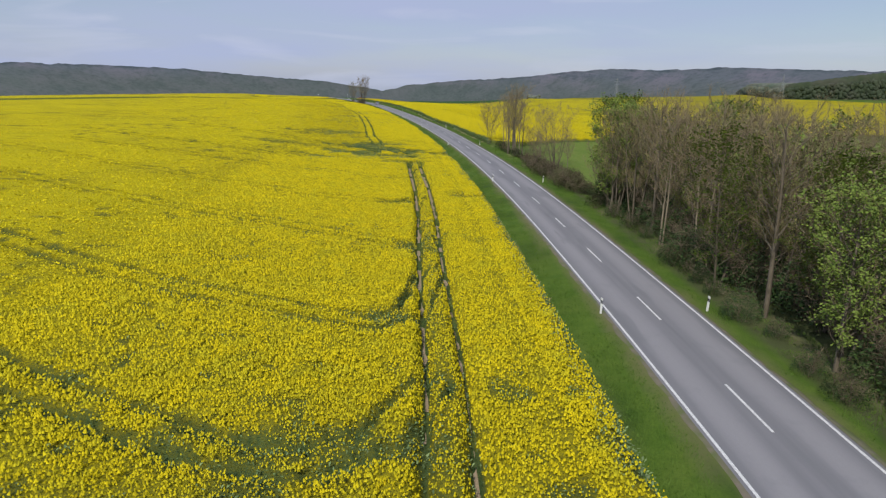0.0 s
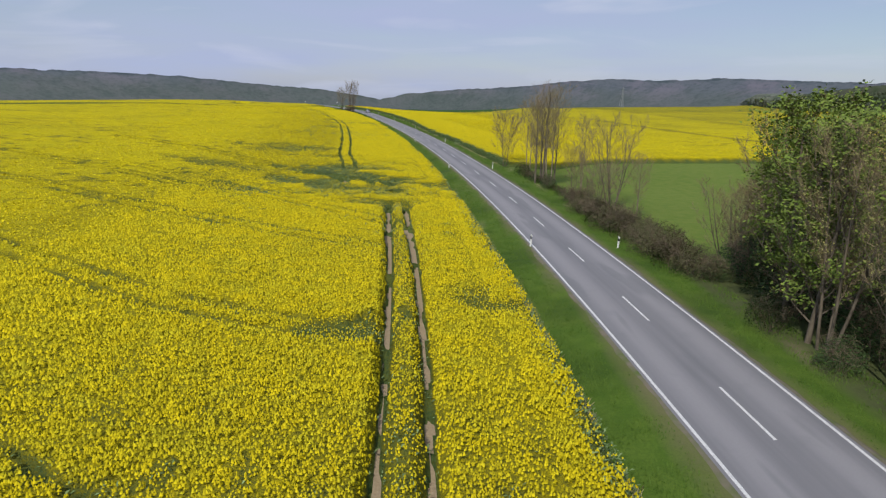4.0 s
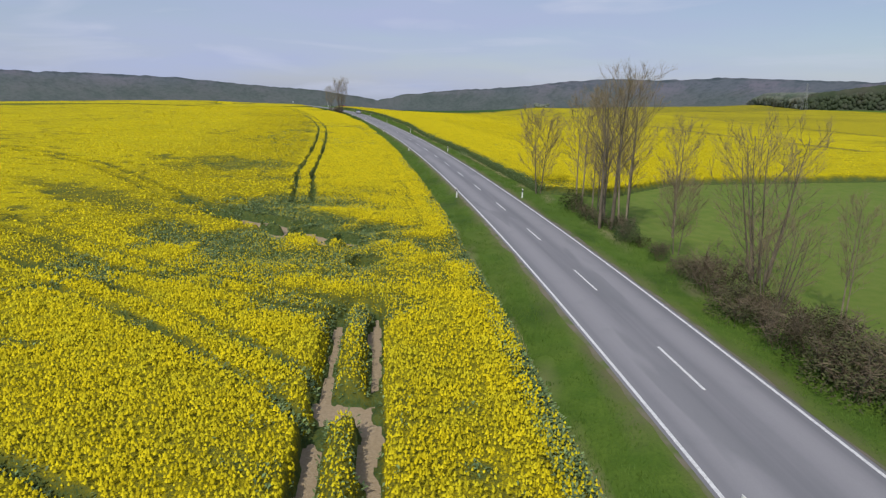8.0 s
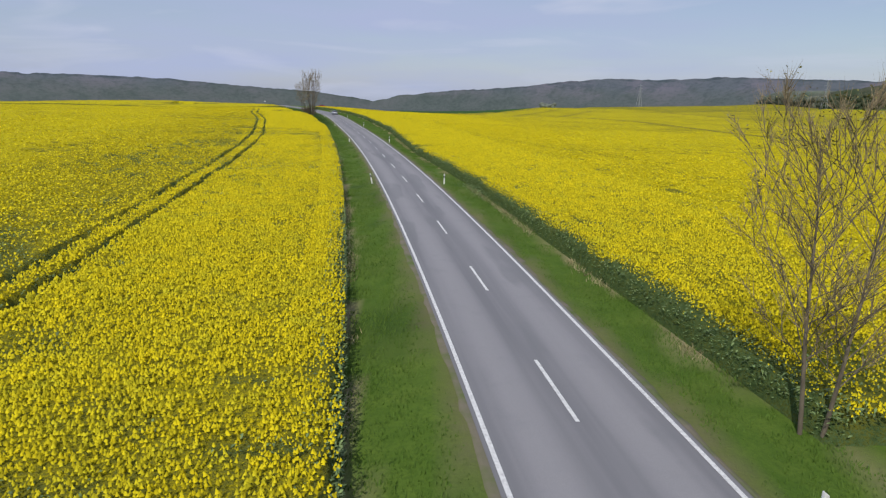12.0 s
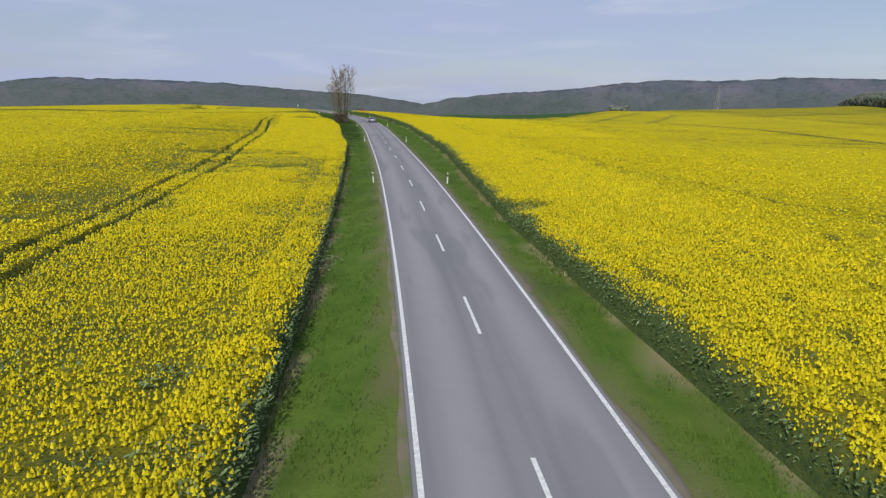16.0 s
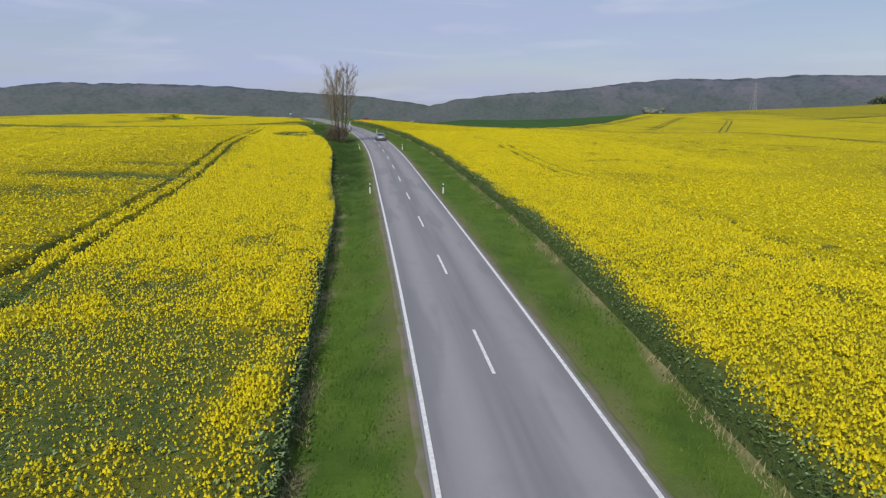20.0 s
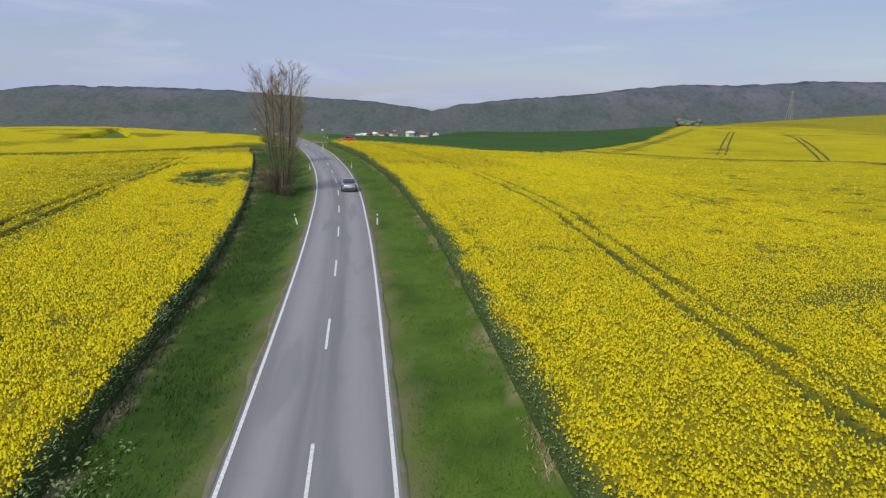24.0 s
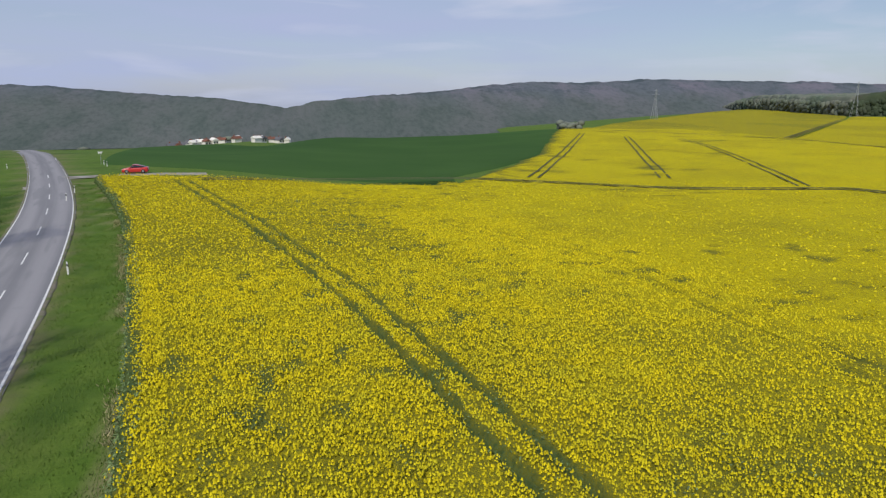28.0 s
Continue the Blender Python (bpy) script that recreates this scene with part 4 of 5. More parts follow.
def dry_tufts(count, seed):
    """Dry straw-coloured grass that lines the foot of the crop in broken stretches."""
    rng = np.random.default_rng(seed)
    y = rng.uniform(20, 400, count)
    left = rng.random(count) < 0.4
    left |= y < 140
    x = road_x(y) + np.where(left, -edge_left(y) + rng.normal(0.22, 0.16, count), edge_right(y) - rng.normal(0.25, 0.2, count))
    ok = soft_noise(x * 0, y, 5.0, 95) * 0.6 + soft_noise(x, y, 1.2, 96) * 0.4 > np.where(left, 0.56, 0.46)
    x, y = x[ok], y[ok]
    m = len(x)
    h, a, w = rng.uniform(0.08, 0.28, m), rng.uniform(0, 2 * math.pi, m), rng.uniform(0.015, 0.035, m)
    lean = rng.normal(0, 0.5, (m, 2)) * h[:, None]
    z = height(x, y)
    v = np.empty((m, 3, 3))
    v[:, 0] = np.stack([x - w * np.cos(a), y - w * np.sin(a), z - 0.02], -1)
    v[:, 1] = np.stack([x + w * np.cos(a), y + w * np.sin(a), z - 0.02], -1)
    v[:, 2] = np.stack([x + lean[:, 0], y + lean[:, 1], z + h], -1)
    return tagged(from_arrays("dry_grass", v.reshape(-1, 3), np.arange(m * 3).reshape(-1, 3), M_STRAW), "dry straw-coloured grass along the field edges", "grass", kind="stuff")


dry_tufts(34000, 15)

# ---- side tracks at the junction ----
def track(name, label, pts, half, lift=0.02):
    p = np.array(pts, float)
    d = np.gradient(p, axis=0)
    d /= np.linalg.norm(d, axis=1)[:, None]
    side = np.stack([d[:, 1], -d[:, 0]], -1)
    o = np.linspace(-half, half, 5)
    X, Y = p[:, 0][:, None] + side[:, 0][:, None] * o, p[:, 1][:, None] + side[:, 1][:, None] * o
    return tagged(sheet(name, X, Y, height(X, Y) + lift, M_GRAVEL), label, "track", kind="structure")


track("side_road", "pale gravel farm track that joins the road", [(-59.5, 437), (-56, 440), (-52, 442.5), (-46, 444.5), (-40, 446)], 1.9)
track("side_road", "pale gravel farm track on the west side of the road", [(-60.0, 425.5), (-62, 424.8), (-64, 424), (-66, 423.2)], 1.6)


# ---- hills with woods all round the horizon ----
def hills():
    az = np.radians(np.arange(-64, 64.01, 0.22))
    crest = np.interp(np.degrees(az), [-82, -50, -41, -37.4, -34, -28, -21.6, -15, -9.8, -7, -4.6, -2.3, 2.6, 7.5, 12.2, 15.8, 21, 25.7, 31, 37, 41, 50, 82],
                      [0.6, 0.2, 0.1, 0.25, 0.68, 0.66, 0.52, 0.05, -0.25, -0.62, -0.98, -0.42, 0.12, 0.48, 1.1, 1.42, 1.4, 1.72, 1.62, 1.5, 1.35, 1.4, 1.2])
    s = np.concatenate([np.linspace(0, 0.90, 40), np.linspace(0.91, 1.0, 26), np.linspace(1.01, 1.08, 5)])
    start = np.interp(np.degrees(az), [-82, -16, -9, 82], [860, 830, 565, 560])
    foot = np.interp(np.degrees(az), [-82, -16, -9, 82], [-39, -39, -20, -20])
    A = np.broadcast_to(az[None, :], (len(s), len(az)))
    R = start[None, :] + (4000 - start)[None, :] * s[:, None]
    t = np.minimum(s, 1.0)[:, None]
    top = 8.5 + 4000 * np.tan(np.radians(crest))[None, :]
    X, Y = -8 + R * np.sin(A), 200 + R * np.cos(A)
    fold = (soft_noise(X, Y, 900, 51) - 0.5) * 12 + (soft_noise(X, Y, 1700, 52) - 0.5) * 14
    Z = foot[None, :] + (top - foot[None, :]) * t**1.25 + fold * np.sin(np.pi * t) - 0.35 * np.clip(R - 4000, 0, None)
    crowns = (soft_noise(A * 4000, R, 30, 53) - 0.5) * 9 + (soft_noise(A * 4000, R, 75, 54) - 0.5) * 6
    clear = 1 - smooth(0.004, 0.008, np.abs(A + radians(31.6) + 0.018 * (1 - t)))
    Z = Z + (crowns + 5) * smooth(0.93, 1.0, t) * (1 - clear) - 2 * clear * smooth(0.4, 0.6, t)
    return tagged(sheet("hills", X, Y, Z, M_FOREST, None, {"along": 3400 * A, "upward": 2.2 * 3400 * Z / R, "ridge": smooth(0.84, 0.97, t) * np.ones_like(R)}), "wooded grey-brown hills along the horizon, tinted blue-grey for haze", "hill", kind="structure")


hills()


# ---- helpers for things made of parts ----
def part(name, bm, material, parent, label=""):
    """Links a bmesh as one mesh object under a thing or a part."""
    me = bpy.data.meshes.new(name)
    bm.to_mesh(me)
    bm.free()
    me.materials.append(material)
    ob = new(name, me)
    ob.parent = parent
    if label:
        tagged(ob, label)
    return ob


def part_py(name, verts, faces, material, parent, label="", smooth_shade=False):
    me = bpy.data.meshes.new(name)
    me.from_pydata(verts, [], faces)
    if smooth_shade:
        me.polygons.foreach_set("use_smooth", [True] * len(faces))
    me.materials.append(material)
    ob = new(name, me)
    ob.parent = parent
    if label:
        tagged(ob, label)
    return ob


def box(bm, x0, x1, y0, y1, z0, z1, bevel=0.0):
    m = Matrix.LocRotScale(((x0 + x1) / 2, (y0 + y1) / 2, (z0 + z1) / 2), None, (x1 - x0, y1 - y0, z1 - z0))
    made = bmesh.ops.create_cube(bm, size=1, matrix=m)["verts"]
    if bevel:
        edges = list({e for v in made for e in v.link_edges})
        bmesh.ops.bevel(bm, geom=edges, offset=bevel, segments=2, affect="EDGES", profile=0.5)
    return bm


def on_ground(x, y):
    return float(height(x, y))


# ---- trees ----
def tube(V, F, pts, radii, n):
    base = len(V)
    for k, (p, r) in enumerate(zip(pts, radii)):
        d = (pts[min(k + 1, len(pts) - 1)] - pts[max(k - 1, 0)]).normalized()
        a = d.orthogonal().normalized()
        b = d.cross(a)
        for j in range(n):
            t = 2 * math.pi * j / n
            V.append(tuple(p + (a * math.cos(t) + b * math.sin(t)) * r))
    for k in range(len(pts) - 1):
        for j in range(n):
            q = (j + 1) % n
            F.append((base + k * n + j, base + k * n + q, base + (k + 1) * n + q, base + (k + 1) * n + j))


def limb(rng, start, way, length, radius, bend=0.16, up=0.12, count=5):
    """A crooked line of places with shrinking radii."""
    pts, p, d = [start.copy()], start.copy(), way.normalized()
    for _ in range(count):
        d = (d + Vector((rng.uniform(-bend, bend), rng.uniform(-bend, bend), rng.uniform(-bend, bend) * 0.5 + up * 0.5))).normalized()
        p = p + d * (length / count)
        pts.append(p.copy())
    return pts, [radius * (1 - 0.8 * k / count) for k in range(count + 1)]


def tree(name, label, seed, tall, stems, spread, leafy, bark, foliage, leaf_size=0.16, low=0.22, twigs=7, limbs=13, lean=0.0, fine=0.013, flare=1.0):
    """A broadleaf tree: stems that arch apart, rising limbs with their branches, fine twigs, and loose small leaves or buds."""
    rng = random.Random(seed)
    root = tagged(new(name), label, "tree")
    TV, TF, tips = [], [], []

    def spike(p, way, length, w):
        side = way.cross(Vector((rng.uniform(-1, 1), rng.uniform(-1, 1), rng.uniform(-1, 1)))).normalized() * w
        i = len(TV)
        TV.extend((tuple(p - side), tuple(p + side), tuple(p + way * length)))
        TF.append((i, i + 1, i + 2))

    def aside(d, amount, up):
        w = Vector((rng.gauss(0, 1), rng.gauss(0, 1), rng.gauss(0, 1)))
        w = (w - d * w.dot(d)).normalized()
        return (d + w * amount + Vector((0, 0, up))).normalized()

    turn = rng.uniform(0, 6)
    for s in range(stems):
        a = 2 * math.pi * s / stems + rng.uniform(-0.5, 0.5)
        out = (0.04 if stems == 1 else rng.uniform(0.10, 0.30) * flare) * spread
        h = tall * (rng.uniform(0.82, 1.0) if s else 1.0)
        way = Vector((math.cos(a) * out + lean, math.sin(a) * out, 1.0))
        foot = Vector((math.cos(a), math.sin(a), 0)) * (0.0 if stems == 1 else rng.uniform(0.10, 0.25) + 0.05 * stems)
        pts, rad = limb(rng, foot + Vector((0, 0, -0.15)), way, h, (0.0135 if stems == 1 else 0.0066) * tall + 0.02, 0.035, 0.16, 9)
        SV, SF = [], []
        tube(SV, SF, pts, rad, 6)
        part_py("trunk" if stems == 1 else "stem", SV, SF, bark, root, "", True)
        total = max(5, int(limbs / (1 if stems == 1 else stems * 0.6)))
        for k in range(total):
            LV, LF = [], []
            t = low + (0.96 - low) * (k + rng.random()) / total
            i = min(int(t * 9), 8)
            p = pts[i].lerp(pts[i + 1], t * 9 - i)
            turn += 2.4 + rng.uniform(-0.5, 0.5)
            own = (pts[i + 1] - pts[i]).normalized()
            flat = Vector((math.cos(turn), math.sin(turn), 0))
            d = (own * 0.6 + flat * rng.uniform(0.65, 1.05) + Vector((0, 0, 0.1 + 0.2 * t))).normalized()
            reach = tall * spread * rng.uniform(0.8, 1.15) * (0.085 + 0.15 * math.sin(math.pi * min(1.0, max(0.0, (t - low) / (1 - low)))) ** 0.8 + 0.05 * (1 - t))
            lp, lr = limb(rng, p, d, reach, max(rad[i] * 0.36, 0.014), 0.17, 0.20, 5)
            tube(LV, LF, lp, lr, 3)
            for c in range(5):
                j = min(4, 1 + c)
                q = lp[j].lerp(lp[min(j + 1, 5)], rng.random() * 0.8)
                ld = (lp[min(j + 1, 5)] - lp[j - 1]).normalized()
                bl = max(reach * rng.uniform(0.28, 0.5) * (1.15 - 0.12 * c), 0.5)
                tp, tr = limb(rng, q, aside(ld, 0.75, 0.3), bl, 0.013, 0.2, 0.25, 2)
                tube(LV, LF, tp, tr, 3)
                bd = (tp[2] - tp[0]).normalized()
                for _ in range(twigs):
                    q2 = tp[0].lerp(tp[2], rng.uniform(0.15, 1.0))
                    w2 = aside(bd, 0.65, 0.35)
                    e = rng.uniform(0.35, 0.95) * (0.55 + 0.035 * tall)
                    spike(q2, w2, e, fine)
                    tips.append(q2 + w2 * e * 0.7)
            part_py("limb", LV, LF, bark, root)
    tagged(part_py("twig_work", TV, TF, M_TWIG, root, "fine brown twigs"), kind="stuff")
    CV, CF = [], []
    for p in tips:
        for _ in range(int(leafy) + int(rng.random() < leafy % 1)):
            c = p + Vector((rng.gauss(0, 1), rng.gauss(0, 1), rng.gauss(0, 0.8))) * leaf_size * 1.6
            a, b = rng.uniform(0, 2 * math.pi), rng.uniform(-0.8, 0.8)
            u = Vector((math.cos(a), math.sin(a), b)).normalized() * leaf_size * rng.uniform(0.5, 1.2)
            v = u.orthogonal().normalized() * leaf_size * rng.uniform(0.35, 0.7)
            i = len(CV)
            CV += [tuple(c - u), tuple(c + v * 0.9), tuple(c + u), tuple(c - v)]
            CF.append((i, i + 1, i + 2, i + 3))
    if CF:
        tagged(part_py("crown", CV, CF, foliage, root, "loose clumps of small leaves"), kind="stuff")
    return root


def shrub(name, label, seed, tall, wide, foliage, count, stems=16, leaf_size=0.1):
    rng = random.Random(seed)
    root = tagged(new(name), label, "shrub")
    V, F, CV, CF = [], [], [], []
    for _ in range(stems):
        a, o = rng.uniform(0, 2 * math.pi), rng.uniform(0.0, 0.7) * wide
        start = Vector((math.cos(a) * o * 0.6, math.sin(a) * o * 0.6, -0.1))
        pts, rad = limb(rng, start, Vector((math.cos(a) * 0.5, math.sin(a) * 0.5, 1.0)), tall * rng.uniform(0.6, 1.05), 0.022, 0.3, 0.1, 4)
        tube(V, F, pts, rad, 3)
        for _ in range(26):
            q = pts[rng.randint(1, 3)].lerp(pts[4], rng.random())
            w = Vector((rng.uniform(-1, 1), rng.uniform(-1, 1), rng.uniform(-0.2, 1.3))).normalized()
            side = w.orthogonal().normalized() * 0.012
            i = len(V)
            V += [tuple(q - side), tuple(q + side), tuple(q + w * tall * rng.uniform(0.15, 0.4))]
            F.append((i, i + 1, i + 2))
    for _ in range(count):
        a, q = rng.uniform(0, 2 * math.pi), wide * math.sqrt(rng.random())
        z = tall * (1 - (q / wide) ** 2 * 0.6) * rng.uniform(0.08, 1.0) ** 0.7
        c = Vector((math.cos(a) * q, math.sin(a) * q, z))
        b = rng.uniform(0, 2 * math.pi)
        u = Vector((math.cos(b), math.sin(b), rng.uniform(-0.7, 0.7))).normalized() * leaf_size * rng.uniform(0.6, 1.5)
        v = u.orthogonal().normalized() * leaf_size * rng.uniform(0.35, 0.7)
        i = len(CV)
        CV += [tuple(c - u), tuple(c + v), tuple(c + u), tuple(c - v)]
        CF.append((i, i + 1, i + 2, i + 3))
    tagged(part_py("branchwork", V, F, M_STICK, root), kind="stuff")
    tagged(part_py("foliage", CV, CF, foliage, root), kind="stuff")
    return root


def plant(proto, x, y, turn, size=1.0, sink=0.0):
    ob = copy_thing(proto, pose(x, y, on_ground(x, y) - sink, 0, 0, turn))
    ob.scale = (size, size, size)
    return ob


bare_a = tree("bare_tree", "bare roadside tree with grey forked limbs and brown twigs", 3, 11.6, 1, 1.35, 0.15, M_BARK, M_BUD, 0.05, 0.34, 12, 26, fine=0.007)
bare_b = tree("bare_tree", "bare slender tree with pale stems and brown twigs", 8, 11.4, 2, 1.15, 0.2, M_BARK_PALE, M_BUD, 0.05, 0.32, 12, 28, fine=0.007, flare=0.45)
round_tree = tree("round_tree", "small bare field-edge tree with a round twiggy crown", 12, 7.9, 2, 1.75, 0.3, M_BARK, M_BUD, 0.05, 0.22, 14, 34, fine=0.008, flare=0.3)
fan_tree = tree("fan_tree", "bare tree fanning out from the ground in many thin stems", 19, 9.4, 6, 1.5, 0.2, M_BARK, M_BUD, 0.05, 0.14, 10, 44, fine=0.008, flare=1.1)
bud_a = tree("budding_tree", "budding tree with ochre twigs and several thin stems", 15, 11.0, 4, 1.25, 0.9, M_BARK, M_BUD, 0.06, 0.24, 13, 32, fine=0.010, flare=0.6)
leaf_a = tree("leafing_tree", "tree in fresh green spring leaf at the wood edge", 21, 11.0, 1, 1.4, 5, M_BARK, M_FOLIAGE, 0.12, 0.08, 7, 26)
leaf_b = tree("leafing_tree", "tree in thin fresh green spring leaf", 27, 10.5, 2, 1.2, 2.8, M_BARK, M_FOLIAGE, 0.12, 0.10, 8, 24)
crest_tree = tree("crest_tree", "tall bare many-stemmed tree beside the road bend", 33, 14.4, 7, 1.05, 0.15, M_BARK_DARK, M_BUD, 0.05, 0.28, 16, 66, fine=0.008, flare=0.6)
shrub_a = shrub("green_shrub", "dark green shrub at the foot of the wood", 41, 3.4, 2.0, M_FOLIAGE_DARK, 1300, 18, 0.085)
shrub_b = shrub("bramble_bush", "brown bramble bush along the ditch", 43, 2.0, 1.7, M_BRAMBLE, 1500, 22, 0.055)
shrub_c = shrub("thorn_bush", "bare brown thorn bush with few leaves", 47, 3.0, 1.8, M_BRAMBLE, 220, 26, 0.07)

# the tall tree at the bend, the smaller one behind it and the bushes at their feet
crest_tree.matrix_world = pose(-38.8, 348.6, on_ground(-38.8, 348.6) - 0.05, 0, 0, 20)
bushy = tree("bushy_tree", "bare brown bushy tree behind the tall one", 35, 10.4, 4, 1.5, 0.5, M_BARK, M_BUD, 0.05, 0.22, 13, 40, fine=0.009, flare=0.5)
bushy.matrix_world = pose(-48.3, 384.4, on_ground(-48.3, 384.4), 0, 0, 70)
for x, y, s in ((-40.2, 350.0, 1.15), (-39.6, 352.4, 0.9), (-37.9, 347.9, 0.6), (-39.2, 349.2, 1.25), (-41.3, 351.2, 0.9), (-48.9, 385.6, 0.6)):
    plant(shrub_c, x, y, x * 37, s)

# trees of the hedge between the wood and the field
bare_a.matrix_world = pose(14.7, 121.0, on_ground(14.7, 121.0), 0, 0, 15)
bare_b.matrix_world = pose(14.0, 129.8, on_ground(14.0, 129.8), 0, 0, 310)
bare_b.scale = (0.9, 0.9, 0.9)
round_tree.matrix_world = pose(11.6, 138.6, on_ground(11.6, 138.6), 0, 0, 130)
fan_tree.matrix_world = pose(20.6, 108.6, on_ground(20.6, 108.6), 0, 0, 0)
for proto, x, y, turn, s in ((bare_a, 13.8, 121.2, 200, 0.86), (bare_b, 15.6, 120.7, 20, 1.05), (bare_a, 15.2, 125.4, 250, 0.9), (bare_b, 14.9, 127.8, 80, 0.6), (bare_a, 16.9, 124.0, 120, 0.75),
                             (bare_b, 20.2, 121.6, 60, 0.8), (bare_b, 16.5, 131.0, 140, 0.85), (fan_tree, 16.2, 99.0, 170, 0.55), (bare_b, 21.2, 101.0, 80, 0.55), (round_tree, 17.3, 113.8, 140, 0.65)):
    plant(proto, x, y, turn, s)

for x, y, turn, k in ((74.5, 161, 20, 1.3), (77, 163, 130, 1.8), (80, 165, 250, 1.7), (79, 161, 310, 1.4), (83, 164, 80, 1.8)):
    plant(shrub_a, x, y, turn, k)

# the wood
bud_a.matrix_world = pose(19.6, 61.0, on_ground(19.6, 61), 0, 0, 45)
leaf_a.matrix_world = pose(19.2, 69.5, on_ground(19.2, 69.5), 0, 0, 100)
leaf_b.matrix_world = pose(18.8, 40.0, on_ground(18.8, 40), 0, 0, 210)
rng = random.Random(5)
for proto, x, y, s in ((bare_a, 20.2, 34.5, 0.98), (bare_b, 19.8, 51.5, 1.0), (bare_a, 20.6, 56.0, 1.0), (bare_b, 21.0, 46.0, 1.05), (leaf_b, 21.5, 29.0, 0.95), (bud_a, 19.9, 65.4, 0.95), (leaf_a, 23.5, 74.0, 0.9),
                       (bare_a, 22.0, 23.0, 1.05), (leaf_a, 21.0, 17.0, 0.8), (bud_a, 24.5, 79.0, 0.95), (leaf_b, 28.0, 84.0, 0.85), (bare_b, 31, 90, 0.8), (leaf_a, 33, 96, 0.6),
                       (leaf_a, 22.6, 43.0, 0.75), (leaf_b, 22.8, 53.5, 0.9), (leaf_a, 23.0, 33.0, 0.85), (bud_a, 22.4, 37.5, 1.0), (bud_a, 22.6, 49.0, 1.0), (bud_a, 23.2, 58.5, 1.02),
                       (leaf_a, 19.6, 66.4, 0.95), (leaf_a, 21.6, 71.6, 1.05), (leaf_a, 19.9, 27.2, 0.75),
                       (fan_tree, 23.0, 82.4, 0.66), (bud_a, 22.4, 79.6, 0.6), (fan_tree, 24.6, 83.6, 0.62)):
    plant(proto, x - 0.9, y, rng.uniform(0, 360), s)
for row, x0 in enumerate((25.0, 30.5, 39.0)):
    y = 12.0 + row
    while y < 82 + row * 3:
        proto = rng.choice((bare_a, bare_b, bud_a, bud_a, leaf_a, leaf_b, leaf_b))
        plant(proto, x0 + rng.uniform(-1.8, 1.8), y, rng.uniform(0, 360), rng.uniform(0.9, 1.1))
        y += rng.uniform(4.2, 6.2)
shrub_a.matrix_world = pose(19.0, 45.0, on_ground(19.0, 45), 0, 0, 0)
y = 10.0
while y < 80:
    if rng.random() < 0.75:
        plant(shrub_a, 17.7 + rng.uniform(-0.3, 0.9), y, rng.uniform(0, 360), rng.uniform(0.3, 0.62))
    plant(rng.choice((shrub_a, shrub_a, shrub_a, shrub_c)), 21.8 + rng.uniform(-1.2, 1.6), y + 1, rng.uniform(0, 360), rng.uniform(0.9, 1.4))
    if rng.random() < 0.6:
        plant(shrub_a, 26.5 + rng.uniform(-1.2, 3.0), y + 1, rng.uniform(0, 360), rng.uniform(1.1, 1.7))
    y += rng.uniform(1.9, 2.7)
shrub_b.matrix_world = pose(15.2, 100.0, on_ground(15.2, 100), 0, 0, 0)
shrub_c.matrix_world = pose(16.8, 92.0, on_ground(16.8, 92), 0, 0, 0)
y = 78.0
while y < 131:
    plant(rng.choice((shrub_b, shrub_b, shrub_b, shrub_c) if y < 108 else (shrub_a, shrub_a, shrub_b)), float(np.interp(y, [78, 95, 107, 123, 137], [17.2, 15.6, 15.6, 13.9, 12.4])) + rng.uniform(-0.3, 0.9), y, rng.uniform(0, 360), rng.uniform(0.7, 1.25) * (1.0 if y < 108 else 0.5))
    if y < 100 and rng.random() < 0.6:
        plant(shrub_b, 18.2 + rng.uniform(-0.6, 1.2), y, rng.uniform(0, 360), rng.uniform(0.7, 1.1))
    y += rng.uniform(1.3, 2.1)


# ---- delineator posts ----
def delineator():
    root = tagged(new("delineator_post"), "white plastic delineator post with a slanted black band", "road post", "delineator posts")
    bm = bmesh.new()
    box(bm, -0.06, 0.06, -0.05, 0.05, -0.1, 1.0, 0.02)
    for v in bm.verts:
        if v.co.z > 0.8:
            v.co.z -= 0.09 * (v.co.x + 0.06) / 0.12
    part("body", bm, M_POST, root)
    bm = bmesh.new()
    box(bm, -0.064, 0.064, -0.054, 0.054, 0.60, 0.82, 0.02)
    for v in bm.verts:
        v.co.z -= 0.05 * (v.co.x / 0.12)
    band = part("band", bm, M_BLACK, root, "slanted black band")
    bm = bmesh.new()
    box(bm, -0.022, 0.022, -0.062, -0.05, 0.63, 0.79, 0.004)
    part("reflector", bm, M_REFLECT, band, "pale upright reflector")
    return root


post = delineator()
POSTS = [(9.36, 34.1, 0, 1), (15.94, 34.8, 1, 2), (7.49, 84.1, 3, -1), (14.45, 84.8, 2, 1), (2.54, 133.8, 0, 1), (9.28, 134.5, 1, 0), (-3.9, 183.4, -10, 0), (2.97, 184.1, 1, 0), (-11.93, 232.8, -4, 0), (-5.2, 233.6, 1, 0),
         (-21.3, 281.8, 0, 1), (-14.4, 282.6, 1, 0), (-31.6, 330.9, -14, 0), (-24.4, 331.6, 1, 0), (-42.4, 374.5, -3, 0), (-36.5, 378.2, 1, 0), (-50.3, 413.5, 1, 0), (-52.0, 420.5, 2, 0), (-63.0, 420.0, 0, 0),
         (-61.0, 458.0, 0, 2), (-59.6, 455.5, 1, 0), (-75.0, 452.0, 0, 0), (11.0, -16, 0, 0)]
